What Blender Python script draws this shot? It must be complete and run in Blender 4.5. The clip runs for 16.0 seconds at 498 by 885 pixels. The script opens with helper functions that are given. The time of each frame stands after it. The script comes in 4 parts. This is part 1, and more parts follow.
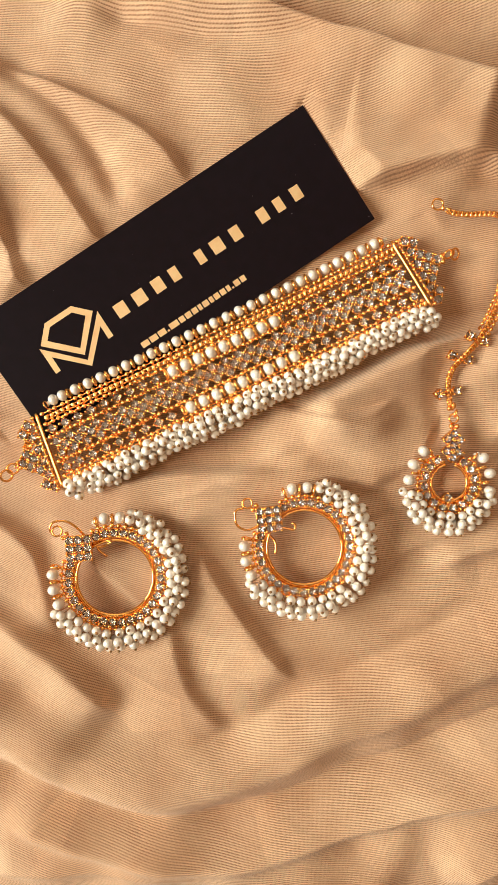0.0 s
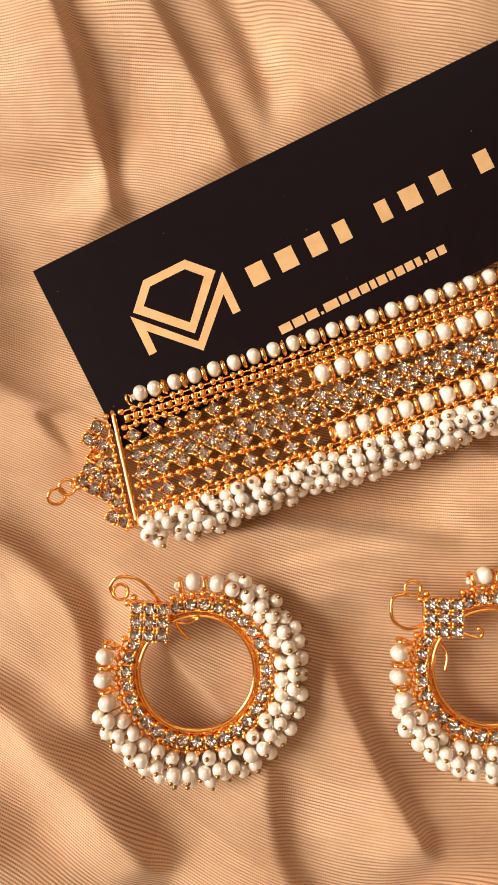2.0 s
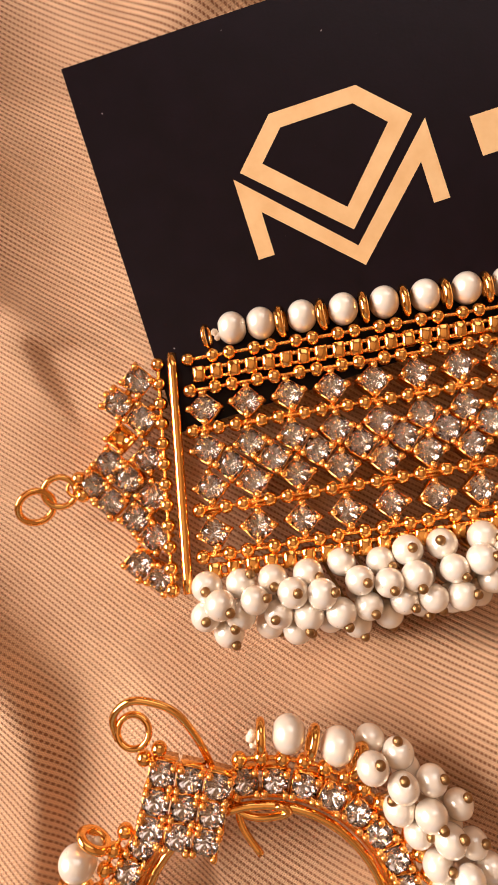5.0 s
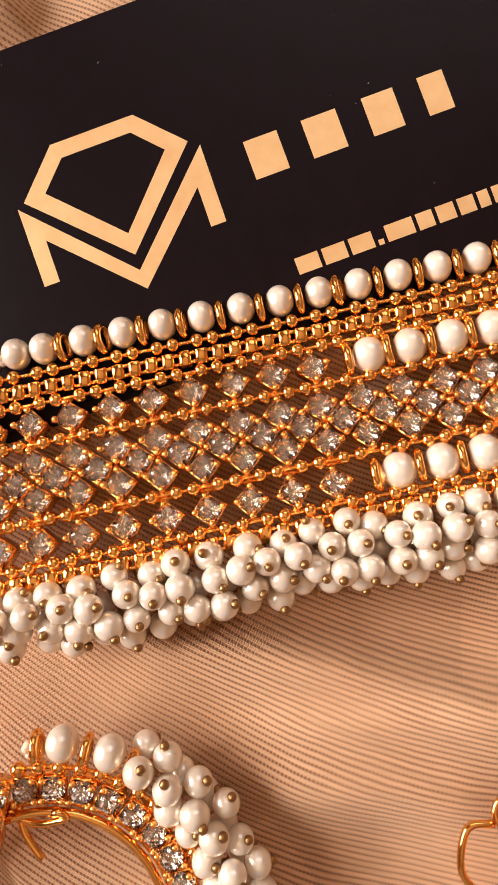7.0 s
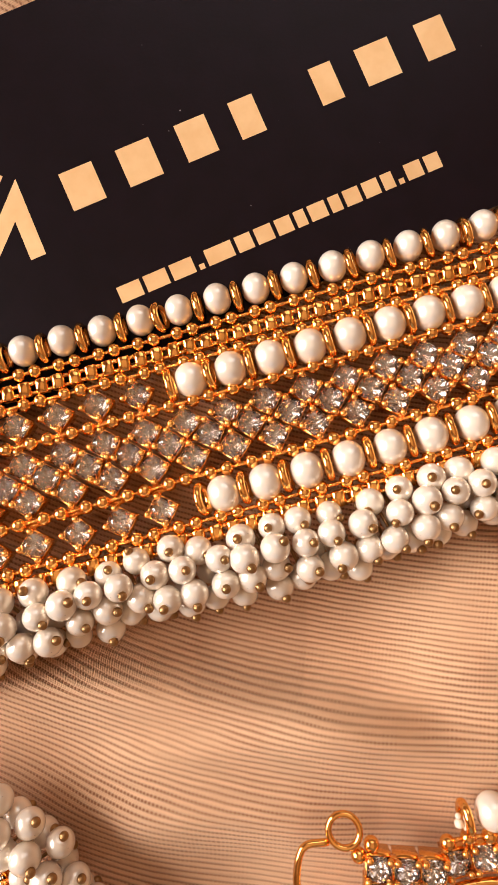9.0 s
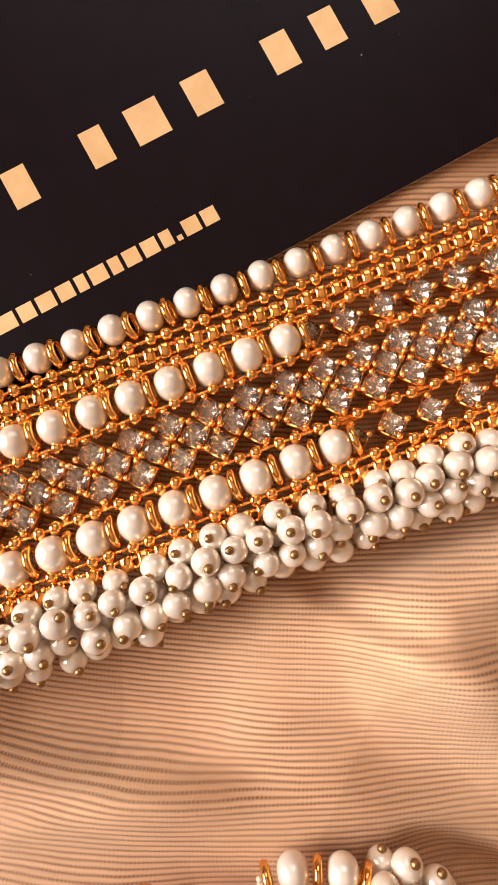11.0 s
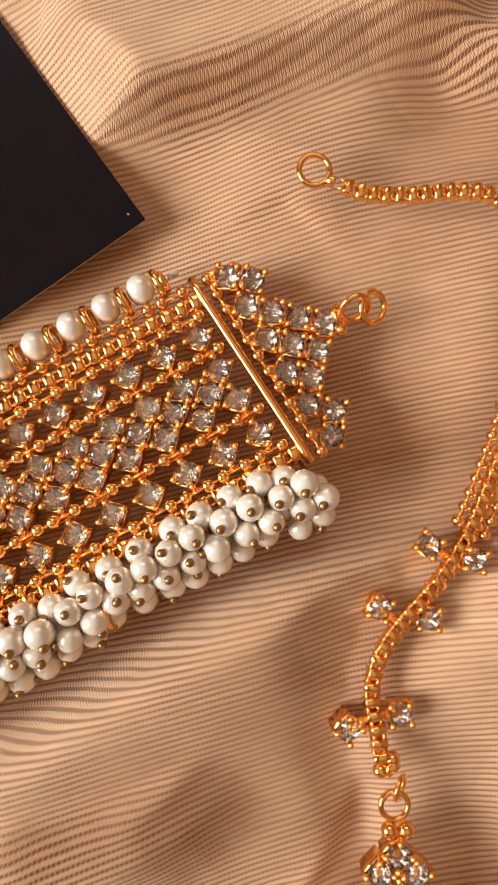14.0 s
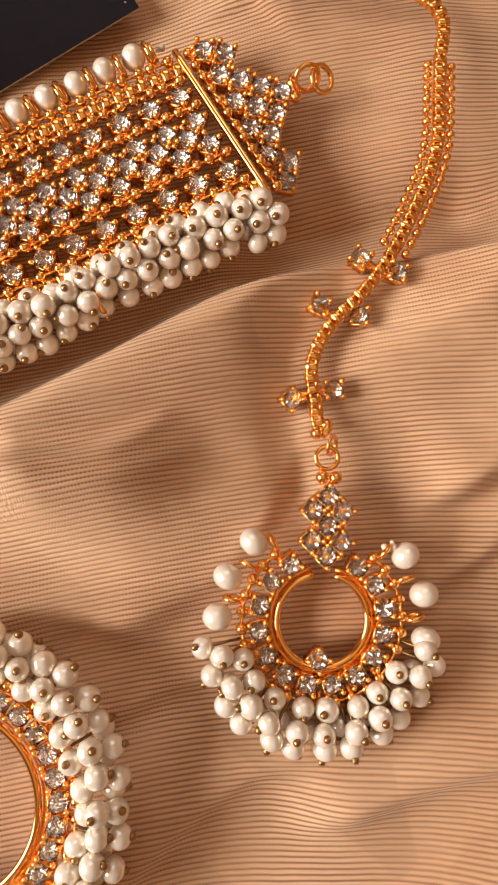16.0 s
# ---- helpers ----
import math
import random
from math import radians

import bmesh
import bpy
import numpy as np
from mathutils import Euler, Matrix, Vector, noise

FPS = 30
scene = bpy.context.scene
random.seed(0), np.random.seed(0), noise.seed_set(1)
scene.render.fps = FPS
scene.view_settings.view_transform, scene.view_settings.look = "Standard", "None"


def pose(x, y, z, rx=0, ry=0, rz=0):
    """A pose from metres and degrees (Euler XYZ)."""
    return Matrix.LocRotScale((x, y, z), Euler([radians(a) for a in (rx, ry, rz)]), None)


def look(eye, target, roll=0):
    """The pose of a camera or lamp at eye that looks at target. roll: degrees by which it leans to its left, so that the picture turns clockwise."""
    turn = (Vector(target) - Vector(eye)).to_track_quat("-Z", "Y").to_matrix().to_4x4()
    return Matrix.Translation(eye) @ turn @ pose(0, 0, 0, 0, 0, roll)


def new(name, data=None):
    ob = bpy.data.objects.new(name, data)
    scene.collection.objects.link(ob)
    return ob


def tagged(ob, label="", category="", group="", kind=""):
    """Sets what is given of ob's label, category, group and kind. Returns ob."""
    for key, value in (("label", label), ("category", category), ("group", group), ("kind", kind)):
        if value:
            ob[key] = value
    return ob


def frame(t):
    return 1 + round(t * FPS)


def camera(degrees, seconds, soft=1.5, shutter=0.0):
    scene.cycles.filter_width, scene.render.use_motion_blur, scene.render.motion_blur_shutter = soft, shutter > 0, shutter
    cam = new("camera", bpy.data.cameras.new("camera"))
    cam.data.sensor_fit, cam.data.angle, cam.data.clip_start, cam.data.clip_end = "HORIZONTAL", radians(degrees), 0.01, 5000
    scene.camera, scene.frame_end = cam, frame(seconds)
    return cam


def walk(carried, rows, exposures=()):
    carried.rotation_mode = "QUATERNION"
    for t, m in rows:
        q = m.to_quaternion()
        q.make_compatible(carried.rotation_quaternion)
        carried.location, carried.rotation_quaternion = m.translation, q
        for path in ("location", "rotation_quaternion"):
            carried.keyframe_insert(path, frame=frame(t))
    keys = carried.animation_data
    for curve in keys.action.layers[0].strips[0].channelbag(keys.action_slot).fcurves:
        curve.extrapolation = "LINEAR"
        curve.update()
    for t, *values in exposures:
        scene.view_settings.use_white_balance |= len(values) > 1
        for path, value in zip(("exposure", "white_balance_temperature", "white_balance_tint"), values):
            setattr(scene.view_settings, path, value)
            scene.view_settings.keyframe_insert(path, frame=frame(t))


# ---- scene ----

cam = camera(44.43, 16.0)
EXPOSURES = [(0.0, 0.14, 5800, -6), (1.5, 0.13, 6050, 0), (3.0, 0.05, 6450, 12), (5.5, 0.04, 6450, 15), (8.5, 0.06, 6250, 13), (12.5, 0.10, 5950, 8), (14.5, 0.05, 5700, 1), (16.0, -0.02, 6250, 8)]
ROWS = [
    (0.0, 0.00811, -0.04511, 0.21648, -2.666, -3.473, -33.946),
    (0.5, 0.00639, -0.04542, 0.21524, -2.305, -3.252, -33.028),
    (1.0, 0.00185, -0.04143, 0.20271, -1.906, -2.505, -31.553),
    (1.5, -0.00989, -0.03331, 0.17212, -1.076, -1.353, -29.253),
    (2.0, -0.01797, -0.02943, 0.14369, -0.765, -0.763, -26.578),
    (2.5, -0.02258, -0.02731, 0.12089, -0.363, 0.160, -23.949),
    (3.0, -0.02553, -0.02588, 0.10522, 0.113, 0.837, -21.618),
    (3.2, -0.02811, -0.02494, 0.09822, 0.271, 1.044, -20.829),
    (5.3, -0.03570, -0.02613, 0.07217, 1.319, 1.326, -18.017),
    (5.5, -0.03295, -0.02699, 0.07223, 1.349, 1.284, -18.250),
    (6.0, -0.02671, -0.02858, 0.07215, 1.333, 0.606, -18.667),
    (6.5, -0.01999, -0.02992, 0.07277, 1.075, 0.568, -19.338),
    (7.0, -0.01139, -0.03123, 0.07492, 0.750, 0.590, -20.088),
    (7.5, -0.00505, -0.03283, 0.07468, 0.748, 0.722, -20.789),
    (8.0, -0.00128, -0.03431, 0.07480, 1.144, 0.536, -21.494),
    (8.5, 0.00265, -0.03485, 0.07517, 1.306, -0.628, -22.367),
    (8.7, 0.00406, -0.03526, 0.07510, 1.327, -0.859, -22.868),
    (11.0, 0.03165, -0.04078, 0.07556, 2.137, -1.314, -28.584),
    (11.5, 0.03787, -0.04286, 0.07585, 2.170, -1.302, -29.709),
    (12.0, 0.04564, -0.04437, 0.07621, 1.978, -1.217, -31.079),
    (12.5, 0.05622, -0.04578, 0.07719, 1.905, -1.467, -32.680),
    (13.0, 0.06393, -0.04779, 0.07687, 2.395, -1.959, -34.273),
    (13.5, 0.07599, -0.04838, 0.07801, 1.541, -2.817, -35.546),
    (14.0, 0.08357, -0.04953, 0.07733, 1.519, -3.478, -36.299),
    (14.5, 0.08565, -0.05181, 0.07836, 1.802, -3.993, -36.367),
    (15.0, 0.07679, -0.05820, 0.07782, 2.021, -4.378, -35.959),
    (15.5, 0.06812, -0.07385, 0.08795, 2.507, -4.445, -35.404),
    (16.0, 0.06137, -0.08474, 0.09257, 2.731, -4.636, -34.861),
]
walk(cam, [(t, pose(x, y, z, rx, ry, rz)) for t, x, y, z, rx, ry, rz in ROWS], EXPOSURES)

# ---------- world, window light, added fill ---
world = bpy.data.worlds.new("world")
scene.world = world
world.use_nodes = True
wn = world.node_tree
sky = wn.nodes.new("ShaderNodeTexSky")
sky.sky_type = "NISHITA"
sky.sun_disc = False
sky.sun_elevation = radians(40)
sky.sun_rotation = radians(35)
wn.nodes["Background"].inputs["Strength"].default_value = 0.05
wn.links.new(sky.outputs[0], wn.nodes["Background"].inputs["Color"])

MM = 0.001
ROOM_AT = Vector((0.02, -0.04, 0))
WINDOW_AZ = radians(152)          # direction from the table to the main window; the room is square to it
HALF = 1.10                       # half the room's width
WINDOWS = ((0, 0.80, 0.76, 0.26, 38.0), (-1, 1.20, 0.95, 0.60, 4.0), (1, 1.20, 0.95, 0.45, 0.8))   # wall (quarter turns), width, height, sill, watts; the last is an added fill
# the third lamp only lifts the shadows; no such window is known
for quarter, wide, tall, sill, watts in WINDOWS:
    lamp = bpy.data.lights.new("window_and_fill_lamp", "AREA")
    lamp.shape, lamp.size, lamp.size_y = "RECTANGLE", wide, tall
    lamp.energy = watts
    lamp.color = (1.0, 0.92, 0.85)
    az = WINDOW_AZ + quarter * math.pi / 2
    wdir = Vector((math.cos(az), math.sin(az), 0))
    wpos = ROOM_AT + wdir * (HALF + 0.02) + Vector((0, 0, sill + tall / 2))
    new("window_and_fill_lamp", lamp).matrix_world = look(wpos, wpos - wdir)


# ---------- materials ----------
def material(name):
    m = bpy.data.materials.new(name)
    m.use_nodes = True
    return m, m.node_tree, m.node_tree.nodes["Principled BSDF"]


def node(t, kind, **props):
    n = t.nodes.new(kind)
    for k, v in props.items():
        n.inputs[k].default_value = v
    return n


def math_node(t, op, a, b=None, c=None):
    n = t.nodes.new("ShaderNodeMath")
    n.operation = op
    for i, v in enumerate((a, b, c)):
        if v is None:
            continue
        if isinstance(v, (int, float)):
            n.inputs[i].default_value = v
        else:
            t.links.new(v, n.inputs[i])
    return n.outputs[0]


def noise_tex(t, vec, scale, detail=3.0, rough=0.55):
    n = node(t, "ShaderNodeTexNoise", Scale=scale, Detail=detail, Roughness=rough)
    if vec is not None:
        t.links.new(vec, n.inputs["Vector"])
    return n.outputs["Fac"]


def ramp(t, fac, lo, hi, c0, c1):
    n = t.nodes.new("ShaderNodeValToRGB")
    n.color_ramp.elements[0].position, n.color_ramp.elements[1].position = lo, hi
    n.color_ramp.elements[0].color, n.color_ramp.elements[1].color = (*c0, 1), (*c1, 1)
    t.links.new(fac, n.inputs["Fac"])
    return n.outputs["Color"]


def bump(t, bsdf, height, dist, strength=1.0):
    b = node(t, "ShaderNodeBump", Strength=strength, Distance=dist)
    t.links.new(height, b.inputs["Height"])
    t.links.new(b.outputs["Normal"], bsdf.inputs["Normal"])


def object_coords(t):
    return t.nodes.new("ShaderNodeTexCoord").outputs["Object"]


def plain(name, c0, c1, rough, scale, metallic=0.0, relief=0.0, coat=0.0, spread=0.08):
    """Two close tones in noise, with roughness that varies and a fine relief."""
    m, t, b = material(name)
    co = object_coords(t)
    f = noise_tex(t, co, scale, 4)
    fine = noise_tex(t, co, scale * 9, 2)
    t.links.new(ramp(t, f, 0.3, 0.7, c0, c1), b.inputs["Base Color"])
    t.links.new(math_node(t, "MULTIPLY_ADD", fine, spread * 2, rough - spread), b.inputs["Roughness"])
    b.inputs["Metallic"].default_value = metallic
    b.inputs["Coat Weight"].default_value = coat
    if relief:
        bump(t, b, fine, relief)
    return m


GOLD = plain("polished_gold_plate", (1.0, 0.54, 0.155), (1.0, 0.48, 0.12), 0.13, 500, 1.0, 0.000004, spread=0.04)
GOLD_WORN = plain("gold_plate_solder", (1.0, 0.50, 0.13), (0.90, 0.38, 0.08), 0.20, 900, 1.0, 0.00008, spread=0.10)
BRASS = plain("aged_brass_pin", (0.46, 0.27, 0.11), (0.28, 0.15, 0.06), 0.36, 1500, 1.0, 0.00003)
FOIL = plain("mirror_foil_backing", (0.76, 0.70, 0.65), (0.62, 0.56, 0.51), 0.16, 1200, 1.0)
# unseen wall and ceiling tones, warm to tint bounce light and gold reflections
WALL = plain("bounce_wall_paint", (0.36, 0.21, 0.105), (0.31, 0.175, 0.085), 0.8, 3, 0, 0.0005)
CEILING = plain("bounce_ceiling_paint", (0.82, 0.63, 0.43), (0.78, 0.59, 0.39), 0.85, 3, 0, 0.0005)
WOOD = plain("brown_table_wood", (0.20, 0.10, 0.05), (0.12, 0.06, 0.03), 0.45, 12, 0, 0.0003)
FLOOR = plain("stone_floor", (0.32, 0.27, 0.22), (0.24, 0.20, 0.17), 0.5, 5, 0, 0.0005)
FRAME = plain("white_window_paint", (0.78, 0.76, 0.72), (0.72, 0.70, 0.66), 0.4, 8)
CARD_BLACK = plain("black_coated_card", (0.005, 0.002, 0.003), (0.007, 0.003, 0.005), 0.36, 260, 0, 0.00001, spread=0.05)


def specks(m, scale, level, colour):
    """Dust specks over a material's base colour."""
    t, b = m.node_tree, m.node_tree.nodes["Principled BSDF"]
    base = b.inputs["Base Color"].links[0].from_socket
    mask = ramp(t, noise_tex(t, object_coords(t), scale, 1), level, level + 0.02, (0, 0, 0), (1, 1, 1))
    mix = t.nodes.new("ShaderNodeMix")
    mix.data_type = "RGBA"
    t.links.new(mask, mix.inputs[0])
    t.links.new(base, mix.inputs[6])
    mix.inputs[7].default_value = (*colour, 1)
    t.links.new(mix.outputs[2], b.inputs["Base Color"])


specks(CARD_BLACK, 950, 0.80, (0.30, 0.25, 0.24))
CARD_EDGE = plain("card_core_paper", (0.55, 0.42, 0.30), (0.42, 0.32, 0.22), 0.8, 900)
CARD_BLACK.node_tree.nodes["Principled BSDF"].inputs["Specular IOR Level"].default_value = 0.14
PRINT = plain("matt_gold_print", (0.95, 0.64, 0.32), (0.86, 0.53, 0.24), 0.42, 240, 0.55, 0.00001)
NYLON = plain("clear_nylon_knot", (0.85, 0.72, 0.56), (0.75, 0.60, 0.44), 0.2, 900, 0, 0.0001)


def pearl_material():
    m, t, b = material("ivory_glass_pearl")
    co = object_coords(t)
    info = t.nodes.new("ShaderNodeObjectInfo")
    mix = t.nodes.new("ShaderNodeMix")
    mix.data_type = "RGBA"
    mix.inputs[6].default_value, mix.inputs[7].default_value = (0.84, 0.75, 0.62, 1), (0.92, 0.85, 0.73, 1)
    t.links.new(info.outputs["Random"], mix.inputs[0])
    t.links.new(mix.outputs[2], b.inputs["Base Color"])
    f = noise_tex(t, co, 900, 3)
    t.links.new(math_node(t, "MULTIPLY_ADD", f, 0.12, 0.24), b.inputs["Roughness"])
    b.inputs["Metallic"].default_value = 0.36
    b.inputs["Specular IOR Level"].default_value = 0.7
    b.inputs["Coat Weight"].default_value = 0.8
    b.inputs["Coat Roughness"].default_value = 0.10
    b.inputs["Coat Tint"].default_value = (1.0, 0.97, 0.94, 1)
    bump(t, b, f, 0.00003)
    return m


def crystal_material():
    m, t, b = material("clear_crystal")
    b.inputs["Base Color"].default_value = (0.99, 0.95, 0.92, 1)
    b.inputs["Transmission Weight"].default_value = 1.0
    b.inputs["IOR"].default_value = 1.56
    b.inputs["Roughness"].default_value = 0.02
    return m


def cloth_material():
    """Sheer ribbed weave: rows of cord with small gaps between the threads, on coordinates in millimetres along the cloth."""
    m, t, b = material("peach_ribbed_chiffon")
    uv = t.nodes.new("ShaderNodeUVMap")
    uv.uv_map = "weave"
    sep = t.nodes.new("ShaderNodeSeparateXYZ")
    t.links.new(uv.outputs["UV"], sep.inputs[0])
    wob = noise_tex(t, uv.outputs["UV"], 0.35, 2)
    u = math_node(t, "MULTIPLY_ADD", wob, 0.5, sep.outputs["X"])
    wob2 = noise_tex(t, uv.outputs["UV"], 0.22, 2)
    v = math_node(t, "MULTIPLY_ADD", wob2, 0.25, sep.outputs["Y"])
    rows = math_node(t, "SINE", math_node(t, "MULTIPLY", v, 2 * math.pi / 0.78))
    threads = math_node(t, "SINE", math_node(t, "MULTIPLY", u, 2 * math.pi / 0.46))
    fine = math_node(t, "SINE", math_node(t, "MULTIPLY", v, 2 * math.pi / 0.26))
    row_gap = math_node(t, "MULTIPLY_ADD", rows, 0.5, 0.5)
    thread_gap = math_node(t, "MULTIPLY_ADD", threads, 0.5, 0.5)
    patch = noise_tex(t, uv.outputs["UV"], 0.06, 4)
    open_weave = ramp(t, patch, 0.35, 0.65, (0.56, 0.56, 0.56), (1, 1, 1))
    slot = ramp(t, row_gap, 0.38, 0.90, (0, 0, 0), (1, 1, 1))
    pick = ramp(t, thread_gap, 0.06, 0.60, (0.35, 0.35, 0.35), (1, 1, 1))
    gap = math_node(t, "MULTIPLY", math_node(t, "MULTIPLY", slot, pick), open_weave)
    hatch = math_node(t, "SINE", math_node(t, "MULTIPLY", u, 2 * math.pi / 0.27))
    hatch = math_node(t, "MULTIPLY_ADD", math_node(t, "MULTIPLY", hatch, fine), 0.5, 0.5)
    gap = math_node(t, "MULTIPLY_ADD", hatch, 0.38, gap)
    tone = noise_tex(t, uv.outputs["UV"], 0.035, 4)
    thread_col = ramp(t, tone, 0.32, 0.68, (0.70, 0.405, 0.215), (0.89, 0.585, 0.345))
    layers = node(t, "ShaderNodeTexVoronoi", Scale=0.045, Randomness=1.0)
    t.links.new(uv.outputs["UV"], layers.inputs["Vector"])
    lsep = t.nodes.new("ShaderNodeSeparateXYZ")
    t.links.new(layers.outputs["Color"], lsep.inputs[0])
    yarn_at = t.nodes.new("ShaderNodeCombineXYZ")
    t.links.new(math_node(t, "MULTIPLY", u, 0.12), yarn_at.inputs[0])
    t.links.new(math_node(t, "MULTIPLY", v, 2.2), yarn_at.inputs[1])
    yarn = math_node(t, "MULTIPLY_ADD", noise_tex(t, yarn_at.outputs[0], 1.0, 2), 0.5, -0.25)
    shade = math_node(t, "ADD", math_node(t, "MULTIPLY_ADD", lsep.outputs["X"], 0.16, 0.92), yarn)
    tinted = t.nodes.new("ShaderNodeMix")
    tinted.data_type, tinted.blend_type = "RGBA", "MULTIPLY"
    tinted.inputs[0].default_value = 1.0
    t.links.new(thread_col, tinted.inputs[6])
    t.links.new(shade, tinted.inputs[7])
    mix = t.nodes.new("ShaderNodeMix")
    mix.data_type = "RGBA"
    t.links.new(math_node(t, "MULTIPLY", gap, 0.94), mix.inputs[0])
    t.links.new(tinted.outputs[2], mix.inputs[6])
    mix.inputs[7].default_value = (0.27, 0.100, 0.036, 1)
    t.links.new(mix.outputs[2], b.inputs["Base Color"])
    b.inputs["Roughness"].default_value = 0.62
    b.inputs["Sheen Weight"].default_value = 0.25
    b.inputs["Sheen Tint"].default_value = (1.0, 0.85, 0.68, 1)
    b.inputs["Specular IOR Level"].default_value = 0.35
    height = math_node(t, "SUBTRACT", math_node(t, "MULTIPLY", threads, 0.15), gap)
    bump(t, b, height, 0.00018, 0.9)
    return m


PEARL, CRYSTAL, CLOTH = pearl_material(), crystal_material(), cloth_material()


# ---------- mesh helpers ----------
def mesh_of(name, bm, *mats, smooth=True):
    me = bpy.data.meshes.new(name)
    bm.to_mesh(me)
    bm.free()
    for m in mats:
        me.materials.append(m)
    if smooth:
        me.polygons.foreach_set("use_smooth", [True] * len(me.polygons))
    return me


def piece(name, me, parent, m, label=""):
    """An object on a shared mesh, as a part of parent."""
    ob = new(name, me)
    ob.parent = parent
    ob.matrix_basis = m
    return tagged(ob, label)


def part(name, bm, mat, parent, label="", smooth=True):
    return piece(name, mesh_of(name, bm, mat, smooth=smooth), parent, Matrix(), label)


def thing(name, label, category, group=""):
    return tagged(new(name), label, category, group)


def slab(bm, x0, x1, y0, y1, z0, z1):
    r = bmesh.ops.create_cube(bm, size=1, matrix=Matrix.LocRotScale(((x0 + x1) / 2, (y0 + y1) / 2, (z0 + z1) / 2), None, (x1 - x0, y1 - y0, z1 - z0)))
    return r["verts"]


def tube(bm, points, radius, sides=8, closed=False):
    """A round wire along points."""
    pts = [Vector(p) for p in points]
    n, rings, side = len(pts), [], None
    for i, p in enumerate(pts):
        a, b = (pts[i - 1], pts[(i + 1) % n]) if closed else (pts[max(i - 1, 0)], pts[min(i + 1, n - 1)])
        d = (b - a).normalized()
        if side is None:
            side = d.orthogonal().normalized()
        side = (side - d * side.dot(d)).normalized()
        up = d.cross(side)
        rings.append([bm.verts.new(p + radius * (math.cos(k * 2 * math.pi / sides) * side + math.sin(k * 2 * math.pi / sides) * up)) for k in range(sides)])
    for i in range(n if closed else n - 1):
        a, b = rings[i], rings[(i + 1) % n]
        if closed and i == n - 1:
            shift = min(range(sides), key=lambda k: (a[0].co - b[k].co).length)
            b = b[shift:] + b[:shift]
        for k in range(sides):
            bm.faces.new((a[k], a[(k + 1) % sides], b[(k + 1) % sides], b[k]))
    if not closed:
        bm.faces.new(rings[0][::-1])
        bm.faces.new(rings[-1])


def ball(bm, at, r, u=10, v=7):
    bmesh.ops.create_uvsphere(bm, u_segments=u, v_segments=v, radius=r, matrix=Matrix.Translation(at))


def circle(r, n=24, centre=(0, 0, 0), a0=0.0, a1=2 * math.pi, squash=1.0):
    full = abs(a1 - a0 - 2 * math.pi) < 1e-6
    return [(centre[0] + r * math.cos(a0 + (a1 - a0) * i / (n if full else n - 1)), centre[1] + squash * r * math.sin(a0 + (a1 - a0) * i / (n if full else n - 1)), centre[2]) for i in range(n)]


def smooth_path(points, step):
    """Points at even steps along a smooth curve through the given ones."""
    p = [Vector(q) for q in points]
    p = [2 * p[0] - p[1]] + p + [2 * p[-1] - p[-2]]
    dense = []
    for i in range(1, len(p) - 2):
        for k in range(24):
            t = k / 24
            dense.append(0.5 * (2 * p[i] + (p[i + 1] - p[i - 1]) * t + (2 * p[i - 1] - 5 * p[i] + 4 * p[i + 1] - p[i + 2]) * t * t + (3 * p[i] - p[i - 1] - 3 * p[i + 1] + p[i + 2]) * t ** 3))
    dense.append(p[-2])
    out, left = [dense[0]], step
    for a, b in zip(dense, dense[1:]):
        gap = (b - a).length
        while gap >= left:
            a = a + (b - a) * (left / gap)
            out.append(a.copy())
            gap, left = (b - a).length, step
        left -= gap
    return out


def aligned(at, x, up=(0, 0, 1)):
    """A pose at a place with its x axis along x and its z axis near up."""
    x = Vector(x).normalized()
    y = Vector(up).cross(x).normalized()
    z = x.cross(y)
    return Matrix.Translation(at) @ Matrix((x, y, z)).transposed().to_4x4()


# ---------- small jewellery pieces, each one shared mesh ----------
def pearl_mesh(name, d, squash):
    bm = bmesh.new()
    bmesh.ops.create_uvsphere(bm, u_segments=24, v_segments=15, radius=d / 2 * MM)
    for v in bm.verts:
        rim = max(0.0, abs(v.co.z) / (d / 2 * MM) - 0.93)
        v.co.z *= squash * (1 - 1.6 * rim)
    return mesh_of(name, bm, PEARL)


